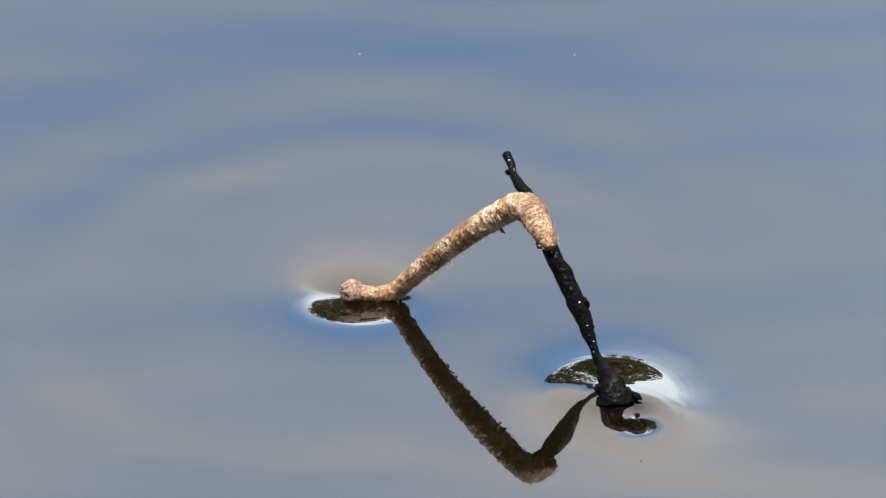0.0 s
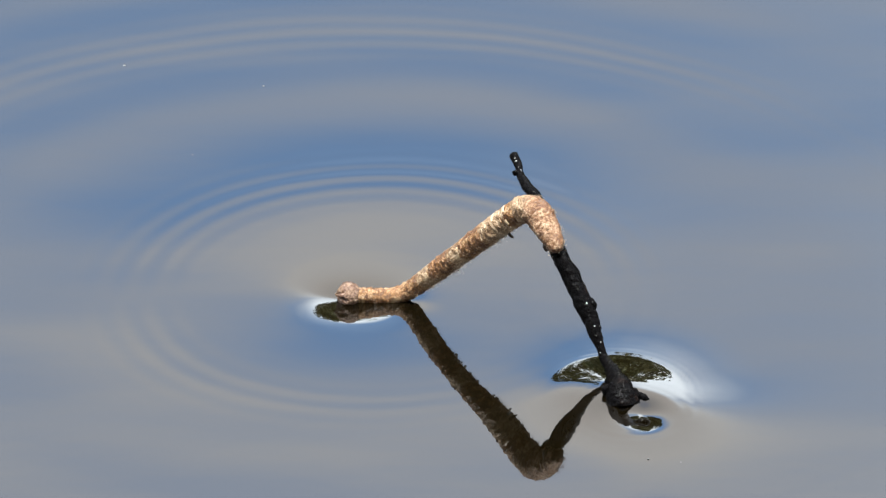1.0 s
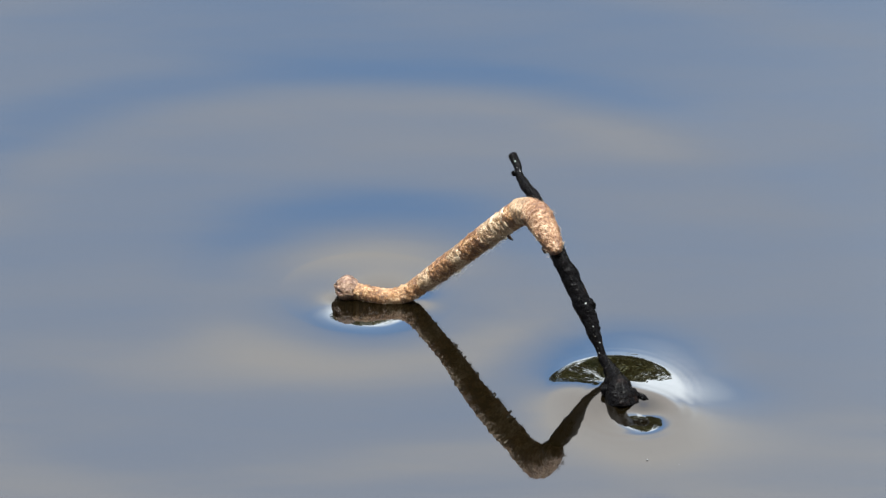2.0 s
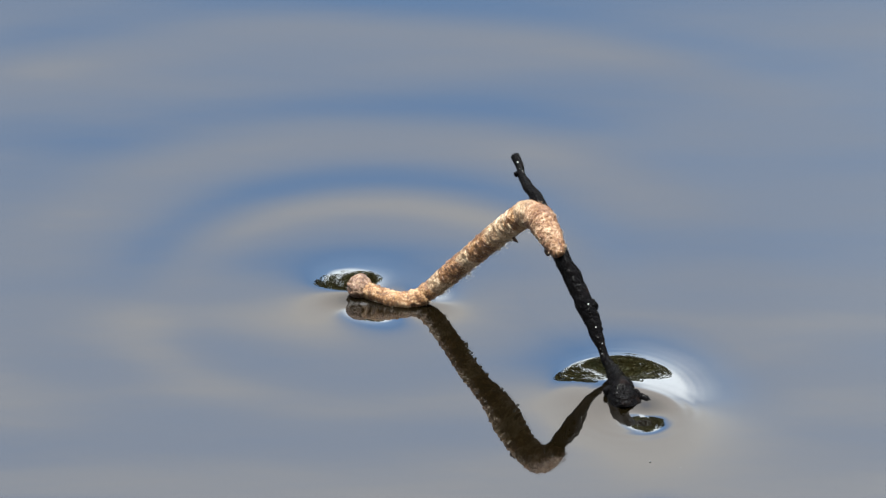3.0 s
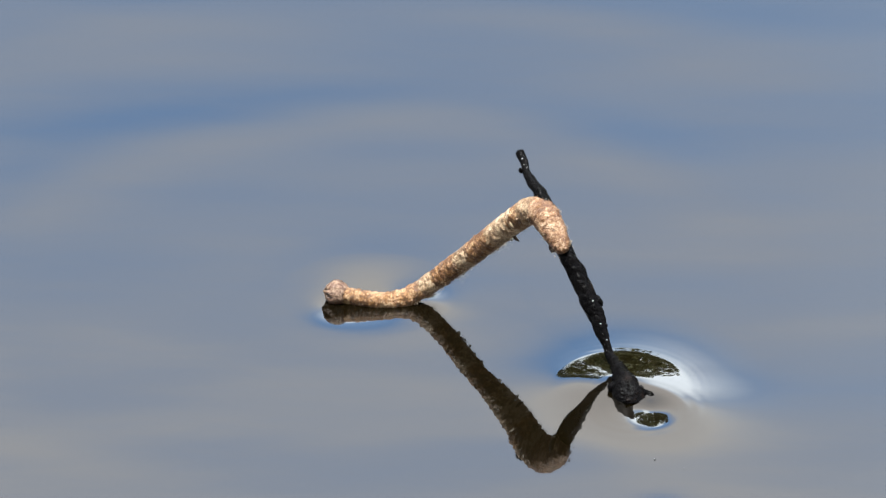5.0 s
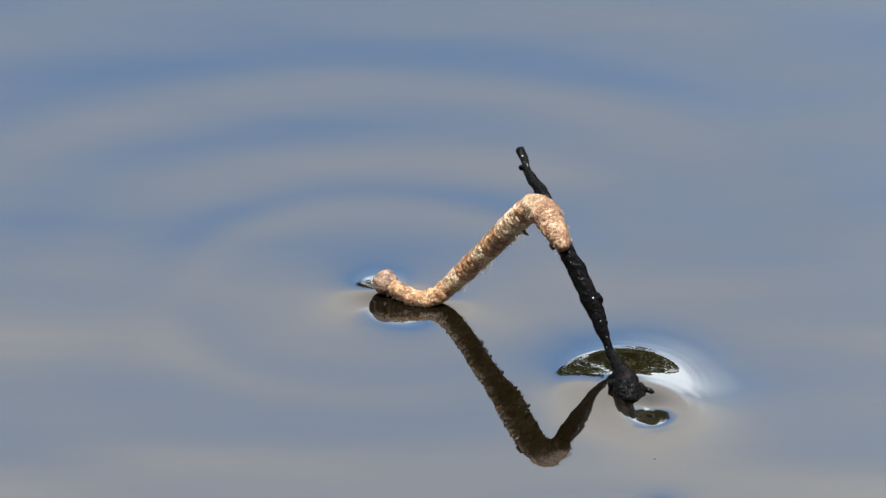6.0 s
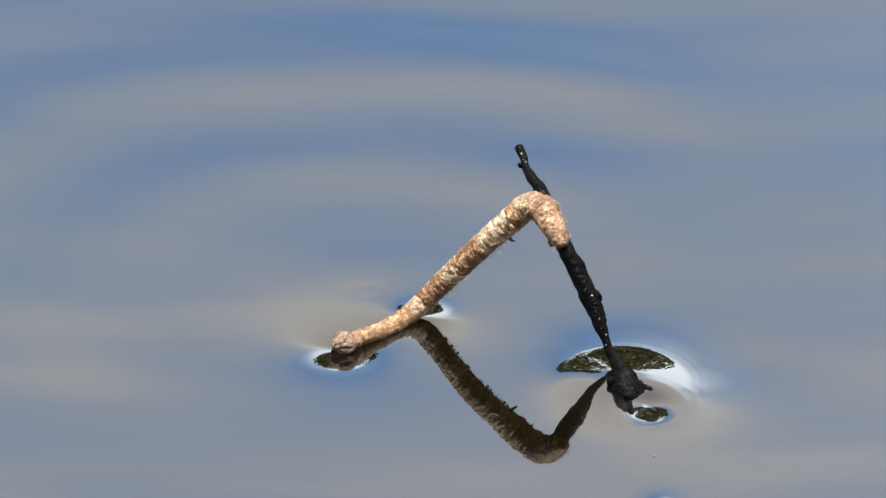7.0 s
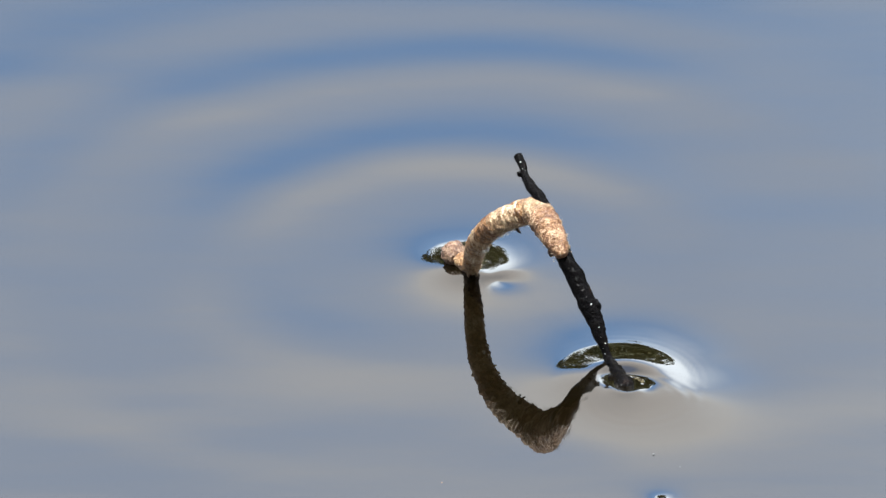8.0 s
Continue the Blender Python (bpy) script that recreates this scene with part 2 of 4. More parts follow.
def build_twig():
    root = thing("twig", "wet black broken twig standing in the water", "twig")
    pts = [Vector(p[:3]) * MM for p in TWIG]
    part("stem", tube(pts, [p[3] * MM for p in TWIG], 20, 0.22, 700.0, 8), MAT_BARK, root)
    for c, r, d in (((-3.05, 6.0, 7.5), 0.72, (0.9, -0.3, 0.3)), ((-10.62, 17.5, 17.6), 0.32, (-0.9, -0.3, 0.0)), ((-2.2, 4.4, 5.6), 0.4, (0.8, -0.4, 0.1)),
                    ((-0.75, -2.0, 2.4), 0.5, (-0.5, -0.4, 0.3)), ((0.75, -2.6, 2.4), 0.5, (0.6, 0, 0.3)), ((1.5, -3.7, 1.7), 0.75, (0.6, -0.3, 0)),
                    ((-0.95, -3.2, 2.0), 0.7, (-0.6, -0.2, 0.1)), ((-0.35, -0.1, 3.05), 0.4, (0, 0, 0.5))):
        bm = bmesh.new()
        bmesh.ops.create_icosphere(bm, subdivisions=3, radius=r * MM)
        for v in bm.verts:
            v.co *= 1 + 0.25 * noise.noise(v.co * 2500 + Vector(c))
            v.co += Vector(c) * MM + Vector(d) * 0.2 * MM
        part("bud_knot", bm, MAT_BARK, root)
    stub = [Vector(p) * MM for p in ((0.9, -3.2, 1.2), (1.9, -3.5, 1.4), (2.7, -3.7, 1.4), (3.3, -3.8, 1.15))]
    part("side_stub", tube(stub, [0.8 * MM, 0.55 * MM, 0.42 * MM, 0.15 * MM], 16, 0.35, 900.0, 6), MAT_BARK, root)
    knob = [Vector(p) * MM for p in ((1.2, -4.0, -3.5), (2.1, -5.4, -1.4), (2.7, -6.2, 0.1), (2.8, -6.6, 0.7))]
    part("side_stub", tube(knob, [1.2 * MM, 0.9 * MM, 0.6 * MM, 0.25 * MM], 16, 0.2, 900.0, 6), MAT_BARK, root)
    # white dots on the camera side, painted in place of glints on wet bark
    rng = random.Random(8)
    view = Vector((-0.15, -0.85, 0.5)).normalized()
    for k in range(24):
        u = rng.uniform(0.2, 12.6)
        c = curve_point(pts, u)
        if 3.4 < u < 5.8:
            continue
        r = TWIG[int(u)][3] * MM
        side = Vector((rng.uniform(-0.7, 0.7), 0, rng.uniform(-0.3, 0.5)))
        bm = bmesh.new()
        bmesh.ops.create_uvsphere(bm, u_segments=10, v_segments=7, radius=rng.choice((0.03, 0.04, 0.05, 0.07, 0.1)) * MM)
        bmesh.ops.translate(bm, verts=bm.verts[:], vec=c + (view + side).normalized() * r * 1.0)
        part("fleck", bm, MAT_GLINT, root, "painted glint on the wet bark")
    return root


twig = build_twig()

# ---------------------------------------------------------------- the caterpillar
SEGMENTS = 18
# where along the body (tail 0 to head 1) and how thick, in mm
GIRTH = [(0.0, 0.85), (0.03, 1.12), (0.085, 1.42), (0.14, 1.56), (0.22, 1.39), (0.45, 1.24), (0.7, 1.07), (0.85, 0.92), (1.0, 0.84)]


def girth(s):
    for (a, ra), (b, rb) in zip(GIRTH, GIRTH[1:]):
        if s <= b:
            return ra + (rb - ra) * (s - a) / (b - a)
    return GIRTH[-1][1]


def warts(seed, half, count=26):
    """Where the hairy warts sit on a body ring: angle, height along it, size."""
    rng = random.Random(400 + seed)
    return [(rng.uniform(-math.pi, math.pi), rng.uniform(-0.9, 0.9) * half, rng.uniform(0.14, 0.30) * MM) for _ in range(count)]


def segment_mesh(s, half, seed):
    """A plump body ring round the local z axis, wrinkled and warty."""
    bm = bmesh.new()
    sides, rings = 44, 24
    lumps = [(Vector((math.cos(a), math.sin(a), 0)), z, w) for a, z, w in warts(seed, half)]
    reach = half / MM / 33.0
    grid = []
    for i in range(rings + 1):
        f = -1 + 2 * i / rings
        z = f * half
        r = girth(min(1.0, max(0.0, s + f * reach))) * MM
        rr = r * (1 - 0.09 * abs(f) ** 3.0)
        if seed == 0 and f < 0:
            rr = r * max(0.02, 1 - f ** 4) ** 0.5
        rr *= 1 + 0.022 * math.cos(f * math.pi * 5)
        row = []
        for j in range(sides):
            th = 2 * math.pi * j / sides
            e = Vector((math.cos(th), math.sin(th), 0))
            p = e * rr + Vector((0, 0, z))
            q = p / MM * 1.6 + Vector((seed * 7.1, seed * 3.3, 0))
            p += e * r * (0.06 * noise.noise(q) + 0.06 * noise.noise(q * 2.9) + 0.03 * noise.noise(q * 5.5))
            for axis_out, at, wide in lumps:
                d2 = ((e - axis_out).length_squared * r * r + (z - at) ** 2) / (wide * wide)
                if d2 < 3.0:
                    p += e * 0.45 * wide * math.exp(-1.6 * d2)
            row.append(bm.verts.new(p))
        grid.append(row)
    for a, b in zip(grid, grid[1:]):
        for j in range(sides):
            bm.faces.new((a[j], a[(j + 1) % sides], b[(j + 1) % sides], b[j]))
    for row, sgn in ((grid[0], 1), (grid[-1], -1)):
        c = bm.verts.new(sum((v.co for v in row), Vector()) / sides)
        for j in range(sides):
            bm.faces.new((row[(j + 1) % sides], row[j], c) if sgn > 0 else (row[j], row[(j + 1) % sides], c))
    return bm


def bristle_mesh(r, half, count, length, rng, belly, spread=math.pi, tufts=()):
    """Many fine tapered hairs standing out of a body ring, most of them on its warts."""
    bm = bmesh.new()
    for _ in range(count):
        th = -0.5 * math.pi + rng.uniform(-spread, spread)
        z = rng.uniform(-half, half)
        if tufts and rng.random() < 0.75:
            a, at, wide = rng.choice(tufts)
            th, z = a + rng.gauss(0, 0.5) * wide / r, at + rng.gauss(0, 0.5) * wide
        e = Vector((math.cos(th), math.sin(th), 0))
        d = (e + Vector((rng.uniform(-0.5, 0.5), rng.uniform(-0.5, 0.5), rng.uniform(-0.5, 0.5)))).normalized()
        p = e * r * 0.93 + Vector((0, 0, z))
        low = max(0.0, -math.sin(th)) if belly else 0.8
        ln = length * rng.uniform(0.35, 1.0) * (0.5 + 0.55 * low) * (1.4 if rng.random() < 0.06 * low else 1.0)
        a = d.orthogonal().normalized() * 0.015 * MM
        b = d.cross(a)
        base = [bm.verts.new(p + a), bm.verts.new(p - a * 0.5 + b * 0.87), bm.verts.new(p - a * 0.5 - b * 0.87)]
        tip = bm.verts.new(p + d * ln)
        for k in range(3):
            bm.faces.new((base[k], base[(k + 1) % 3], tip))
    return bm


def build_caterpillar():
    root = thing("caterpillar", "hairy tan and cream banded caterpillar clinging to the twig", "caterpillar")
    rng = random.Random(5)
    segs = []
    spacing = 33.0 / SEGMENTS
    for i in range(SEGMENTS):
        s = (i + 0.5) / SEGMENTS
        r = girth(s) * MM
        half = spacing * 0.78 * MM
        pale = i in (3, 5, 6, 9, 12)
        seg = part("segment", segment_mesh(s, half, i), MAT_KNEE if i < 3 else MAT_PALE if pale else MAT_SKIN, root, "cream body ring" if pale else "")
        ln = 0.46 if s < 0.2 else 0.55
        part("bristles", bristle_mesh(r, half, 330 if s < 0.2 else 240, ln * MM, rng, s > 0.17, tufts=warts(i, half)), MAT_HAIR, seg, "fine pale bristles", smooth=False)
        if i in (6, 7, 9, 10, 12):
            part("tuft", bristle_mesh(r, 0.5 * half, rng.choice((22, 30, 42)), rng.uniform(0.85, 1.3) * MM, rng, False, 0.45), MAT_TUFT, seg, "pale tuft of long bristles", smooth=False)
        if i == 5:
            nub = tube([Vector((0.1, -0.85 * r / MM, 0.2)) * MM, Vector((0.15, -1.2 * r / MM, 0.25)) * MM, Vector((0.1, -1.55 * r / MM, 0.1)) * MM], [0.26 * MM, 0.2 * MM, 0.07 * MM], 10, 0.2, 1500.0)
            part("proleg", nub, MAT_GRIP, seg, "stubby dark proleg")
        if i in (4, 5):
            n = 40
            bm = bmesh.new()
            loop = []
            for j in range(n):
                th = 2 * math.pi * j / n
                e = Vector((math.cos(th), math.sin(th), 0))
                wob = 0.16 * noise.noise(e * 3 + Vector((i, 0, 0)))
                loop.append([bm.verts.new(e * r * k + Vector((0, 0, (z + wob) * MM))) for k, z in ((0.8, 0.30), (0.99, 0.38), (1.03, 0.58), (0.99, 0.78), (0.8, 0.86))])
            for j in range(n):
                a, b = loop[j], loop[(j + 1) % n]
                for k in range(4):
                    bm.faces.new((a[k], a[k + 1], b[k + 1], b[k]))
            part("pale_ring", bm, MAT_RING, seg, "narrow cream ring round the body")
        if i in (6, 7, 9, 10):
            for k in range(4 if i in (9, 10) else 2):
                a = rng.uniform(-1.1, 0.1)
                bm = bmesh.new()
                bmesh.ops.create_uvsphere(bm, u_segments=10, v_segments=7, radius=rng.uniform(0.12, 0.22) * MM)
                bmesh.ops.translate(bm, verts=bm.verts[:], vec=Vector((math.sin(a) * (r + 0.12 * MM), -math.cos(a) * (r + 0.12 * MM), rng.uniform(-0.8, 0.8) * half)))
                part("droplet", bm, MAT_DROP, seg, "water droplet caught in the bristles")
        segs.append(seg)
    bm = bmesh.new()
    bmesh.ops.create_uvsphere(bm, u_segments=48, v_segments=28, radius=1.0)
    for v in bm.verts:
        k = v.co.copy()
        v.co = Vector((k.x * 1.34, k.y * 1.30, k.z * 1.22)) * MM
        th = math.atan2(k.y, k.x)
        v.co *= 1 + 0.10 * noise.noise(k * 3) + 0.06 * noise.noise(k * 7) + 0.13 * abs(math.sin(th * 5)) * max(0.0, k.z + 0.3)
    head = part("head", bm, MAT_HEAD, root, "pinkish brown wrinkled head capsule")
    for sx in (-1, 1):
        jaw = tube([Vector((sx * 0.4, 0, 0.9)) * MM, Vector((sx * 0.36, 0, 1.3)) * MM, Vector((sx * 0.08, 0, 1.6)) * MM], [0.28 * MM, 0.2 * MM, 0.05 * MM], 10, 0.1)
        part("jaw", jaw, MAT_DARKLEG, head, "dark brown jaw")
    segs.append(head)
    for sx in (-1, 1):
        grip = tube([Vector((sx * 0.45, -0.35, 0.3)) * MM, Vector((sx * 0.68, -0.75, -0.05)) * MM, Vector((sx * 0.56, -1.15, -0.45)) * MM], [0.42 * MM, 0.36 * MM, 0.2 * MM], 12, 0.25, 900.0)
        part("clasper", grip, MAT_GRIP, segs[0], "dark brown hind clasper gripping the twig")
    for i in (15, 16, 17):
        r = girth((i + 0.5) / SEGMENTS) * MM
        for sx in (-1, 1):
            leg = tube([Vector((sx * 0.35 * r, -0.85 * r, 0)), Vector((sx * 0.5 * r, -1.25 * r, 0.1 * r)), Vector((sx * 0.42 * r, -1.6 * r, 0.35 * r))], [0.22 * MM, 0.16 * MM, 0.05 * MM], 8, 0.1)
            part("leg", leg, MAT_DARKLEG, segs[i], "short dark leg")
    return root, segs


caterpillar, SEGS = build_caterpillar()

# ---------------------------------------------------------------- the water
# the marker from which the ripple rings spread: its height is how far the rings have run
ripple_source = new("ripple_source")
# markers at head, chin, neck, throat and waist: their height is how far the water climbs there
DIMPLES = [new("head_meniscus"), new("chin_meniscus"), new("neck_meniscus"), new("throat_meniscus"), new("waist_meniscus")]


# the rings that the head sends out: when a crest leaves it (s), how broad (mm), how steep
RING_SPEED = 0.275
CRESTS = [(-0.200, 6, 0.008), (-0.135, 4.5, 0.013), (0.02, 5, 0.014), (0.12, 4, 0.016), (0.347, 7, 0.014), (0.442, 5, 0.007), (0.58, 4, 0.018), (0.69, 4, 0.020),
          (0.742, 5, 0.014), (0.807, 4.5, 0.011), (0.906, 9, 0.018), (1.06, 5, 0.016), (1.17, 4, 0.018), (1.300, 5.5, 0.020), (1.358, 4.5, 0.007), (1.435, 4, 0.009),
          (1.58, 5, 0.018)]
CRESTS += [(2.62, 6, 0.016), (2.74, 5, 0.018), (2.84, 5, 0.010), (2.909, 4, 0.021), (2.99, 4, 0.010), (3.09, 4, 0.016), (3.22, 5, 0.018), (3.267, 5, 0.012), (3.358, 8, 0.026), (3.47, 5, 0.012),
           (3.60, 4, 0.018), (3.70, 4, 0.018), (3.800, 7, 0.026), (3.884, 3.5, 0.013), (3.945, 4.5, 0.014), (4.08, 4, 0.018), (4.18, 5, 0.016), (4.264, 3.5, 0.020), (4.318, 5, 0.028),
           (4.402, 6, 0.009), (4.52, 4, 0.018), (4.62, 4, 0.014)]
CRESTS += [(5.60, 5, 0.014), (5.70, 5, 0.010), (5.793, 5, 0.013), (5.858, 5, 0.006), (5.916, 3, 0.012), (6.03, 5, 0.014), (6.14, 4, 0.016), (6.278, 5, 0.015), (6.390, 6, 0.008),
           (6.52, 4, 0.016), (6.62, 5, 0.018), (6.782, 7, 0.018), (6.876, 7, 0.014), (7.00, 6, 0.012), (7.12, 5, 0.016), (7.278, 3.5, 0.015), (7.333, 5.5, 0.025), (7.405, 4.8, 0.025),
           (7.50, 5, 0.018), (7.62, 5, 0.020), (7.753, 6, 0.016), (7.815, 4.5, 0.013), (7.898, 5, 0.020)]
# swarms of fine quick rings: when they leave the head, how steep
FINE_RINGS = [(0.76, 0.012), (0.900, 0.016), (3.21, 0.018), (3.66, 0.016), (4.00, 0.020), (4.55, 0.018), (6.31, 0.005)]


def gap_crests():
    """Crests for the strokes of which nothing is known, one about every 0.12 s."""
    rng = random.Random(21)
    out = []
    for a, b in ((1.68, 2.55), (4.72, 5.52)):
        s = a
        while s < b:
            out.append((s, rng.uniform(4, 6.5), rng.uniform(0.012, 0.024)))
            s += rng.uniform(0.09, 0.15)
    return out


def water_material():
    m, t, b = material("pond_water")
    b.inputs["Base Color"].default_value = (0.0020, 0.0014, 0.0005, 1)
    b.inputs["Roughness"].default_value = 0.015
    b.inputs["IOR"].default_value = 1.6
    pos = t.nodes.new("ShaderNodeNewGeometry").outputs["Position"]
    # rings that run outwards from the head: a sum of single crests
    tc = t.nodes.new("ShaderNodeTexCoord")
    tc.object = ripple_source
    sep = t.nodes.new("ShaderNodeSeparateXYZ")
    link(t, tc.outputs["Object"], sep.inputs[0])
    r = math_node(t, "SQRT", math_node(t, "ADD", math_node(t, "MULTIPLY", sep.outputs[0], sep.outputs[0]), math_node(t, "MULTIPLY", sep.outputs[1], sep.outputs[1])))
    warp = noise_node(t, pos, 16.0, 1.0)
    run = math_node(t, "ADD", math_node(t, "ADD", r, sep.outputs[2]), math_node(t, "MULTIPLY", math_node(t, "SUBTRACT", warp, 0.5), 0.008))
    total = None
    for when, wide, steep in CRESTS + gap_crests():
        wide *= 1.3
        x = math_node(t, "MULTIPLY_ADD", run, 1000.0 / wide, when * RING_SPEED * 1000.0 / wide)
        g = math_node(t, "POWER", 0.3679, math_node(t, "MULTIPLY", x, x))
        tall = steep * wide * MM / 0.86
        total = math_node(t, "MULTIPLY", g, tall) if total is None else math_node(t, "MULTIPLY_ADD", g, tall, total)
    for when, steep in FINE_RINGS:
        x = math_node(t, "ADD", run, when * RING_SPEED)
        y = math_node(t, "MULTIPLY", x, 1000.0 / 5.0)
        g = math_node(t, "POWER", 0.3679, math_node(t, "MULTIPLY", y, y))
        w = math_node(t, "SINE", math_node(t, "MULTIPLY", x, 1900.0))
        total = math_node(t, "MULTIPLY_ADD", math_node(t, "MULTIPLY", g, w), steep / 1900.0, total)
    fade = math_node(t, "DIVIDE", 1.0, math_node(t, "ADD", 1.0, math_node(t, "POWER", math_node(t, "MULTIPLY", r, 13.0), 4.0)))
    core = ramp(t, math_node(t, "MULTIPLY", r, 100.0), [(0.15, (0.25, 0.25, 0.25)), (1.0, (1, 1, 1))])
    aside = t.nodes.new("ShaderNodeMapRange")
    aside.interpolation_type = "SMOOTHSTEP"
    for i, v in enumerate((-0.022, 0.008, 1.0, 0.25)):
        aside.inputs[i + 1].default_value = v
    place = t.nodes.new("ShaderNodeSeparateXYZ")
    link(t, pos, place.inputs[0])
    link(t, math_node(t, "MULTIPLY_ADD", sep.outputs[1], -0.4, place.outputs[0]), aside.inputs[0])
    # and are weaker on the near side
    ahead = t.nodes.new("ShaderNodeMapRange")
    ahead.interpolation_type = "SMOOTHSTEP"
    for i, v in enumerate((-0.035, 0.004, 0.22, 1.0)):
        ahead.inputs[i + 1].default_value = v
    link(t, sep.outputs[1], ahead.inputs[0])
    fade = math_node(t, "MULTIPLY", fade, ahead.outputs[0])
    h = math_node(t, "MULTIPLY", math_node(t, "MULTIPLY", total, fade), math_node(t, "MULTIPLY", core, aside.outputs[0]))
    # slow wind waves that drift and change
    mp = t.nodes.new("ShaderNodeMapping")
    mp.inputs["Scale"].default_value = (15.0, 32.0, 6.0)
    mp.inputs["Rotation"].default_value = (0, 0, radians(6))
    link(t, tc.outputs["Object"], mp.inputs["Vector"])
    swell = noise_node(t, mp.outputs[0], 1.0, 1.5, 0.4)
    h = math_node(t, "ADD", h, math_node(t, "MULTIPLY", swell, 0.00036))
    # the skin of the water climbs up, or is pressed down, round the body: a marker's height is the water's
    for marker, reach, core, skirt in zip(DIMPLES, (2.7 * MM, 2.1 * MM, 3.4 * MM, 3.0 * MM, 2.3 * MM), (0.6 * MM, 0.5 * MM, 0.5 * MM, 0.5 * MM, 0.5 * MM), (1.25, 0.1, 0.42, 0.42, 0.5)):
        c = t.nodes.new("ShaderNodeTexCoord")
        c.object = marker
        at = t.nodes.new("ShaderNodeSeparateXYZ")
        link(t, c.outputs["Object"], at.inputs[0])
        d2 = math_node(t, "MULTIPLY_ADD", at.outputs[0], at.outputs[0], math_node(t, "MULTIPLY_ADD", at.outputs[1], at.outputs[1], core * core))
        d = math_node(t, "MULTIPLY", math_node(t, "SQRT", d2), 1.0 / reach)
        steep = math_node(t, "POWER", 0.3679, math_node(t, "POWER", d, 1.5))
        wide = math_node(t, "POWER", 0.3679, math_node(t, "MULTIPLY", d, 0.42))
        g = math_node(t, "MULTIPLY_ADD", wide, skirt, steep)
        h = math_node(t, "SUBTRACT", h, math_node(t, "MULTIPLY", g, at.outputs[2]))
    # it is pressed in before the foot of the twig and over the drowned knob, less as the twig goes down
    c = t.nodes.new("ShaderNodeTexCoord")
    c.object = twig
    off = t.nodes.new("ShaderNodeSeparateXYZ")
    link(t, c.outputs["Object"], off.inputs[0])
    depth = math_node(t, "MULTIPLY", off.outputs[2], 1000.0 / 1.9)
    sunk = math_node(t, "MAXIMUM", math_node(t, "SUBTRACT", 1.0, math_node(t, "POWER", math_node(t, "ABSOLUTE", depth), 4.0)), 0.03)
    for x, y, wx, wy, deep, sinks in ((2.8, -6.6, 1.9, 2.6, 0.75, True), (0.5, -6.5, 2.4, 2.5, 0.145, False)):
        dx = math_node(t, "MULTIPLY_ADD", off.outputs[0], 1 / (wx * MM), -x / wx)
        dy = math_node(t, "MULTIPLY_ADD", off.outputs[1], 1 / (wy * MM), -y / wy)
        if not sinks:
            # the leaning foot meets the water farther back as it goes down
            dy = math_node(t, "MULTIPLY_ADD", off.outputs[2], -1.55 / (wy * MM), dy)
        g = math_node(t, "POWER", 0.3679, math_node(t, "MULTIPLY_ADD", dx, dx, math_node(t, "MULTIPLY", dy, dy)))
        g = math_node(t, "MULTIPLY", g, sunk if sinks else math_node(t, "MULTIPLY_ADD", off.outputs[2], math_node(t, "MULTIPLY", off.outputs[2], 1e6), 1.1))
        h = math_node(t, "MULTIPLY_ADD", g, -deep * MM, h)
    # faint standing rings round them
    dx = math_node(t, "SUBTRACT", off.outputs[0], 1.6 * MM)
    dy = math_node(t, "ADD", off.outputs[1], 6.2 * MM)
    d = math_node(t, "MULTIPLY", math_node(t, "SQRT", math_node(t, "MULTIPLY_ADD", dx, dx, math_node(t, "MULTIPLY", dy, dy))), 1000.0)
    x = math_node(t, "MULTIPLY_ADD", d, 1 / 1.9, -5.2 / 1.9)
    g = math_node(t, "MULTIPLY", math_node(t, "POWER", 0.3679, math_node(t, "MULTIPLY", x, x)), math_node(t, "SINE", math_node(t, "MULTIPLY", d, 4.2)))
    h = math_node(t, "MULTIPLY_ADD", g, 0.0032 * MM, h)
    # breath of wind: the finest wrinkles
    mp = t.nodes.new("ShaderNodeMapping")
    mp.inputs["Scale"].default_value = (130.0, 300.0, 40.0)
    link(t, tc.outputs["Object"], mp.inputs["Vector"])
    h = math_node(t, "ADD", h, math_node(t, "MULTIPLY", noise_node(t, mp.outputs[0], 1.0, 2.0, 0.5), 0.000005))
    bump(t, b, h, 1.0)
    return m


def axis(lo, hi, step, far):
    """Grid lines: even and fine from lo to hi, then wider and wider out to far."""
    n = round((hi - lo) / step)
    mid = [lo + i * step for i in range(n + 1)]
    out, s = [], step
    x = 0.0
    while x < far:
        s *= 1.22
        x += s
        out.append(x)
    return [lo - x for x in reversed(out)] + mid + [hi + x for x in out]


# how steeply the water climbs to the foot of the twig, by distance in mm: a long outer skirt, a brink, an even slope
BRINK = [(0.0, 0.0), (1.2, 0.05), (2.5, 0.082), (5.2, 0.100), (7.8, 0.122), (8.3, 0.110), (9.3, 0.058), (10.8, 0.044), (13.5, 0.031), (16.5, 0.013), (20.0, 0.0)]
FOOT = (-0.3, -1.5)
# steep collars of water, in mm: x, y, height, radius of the stem, reach
COLLARS = [(0.42, -3.9, 0.25, 1.60, 1.0), (3.7, -28.7, 0.16, 0.4, 1.2)]


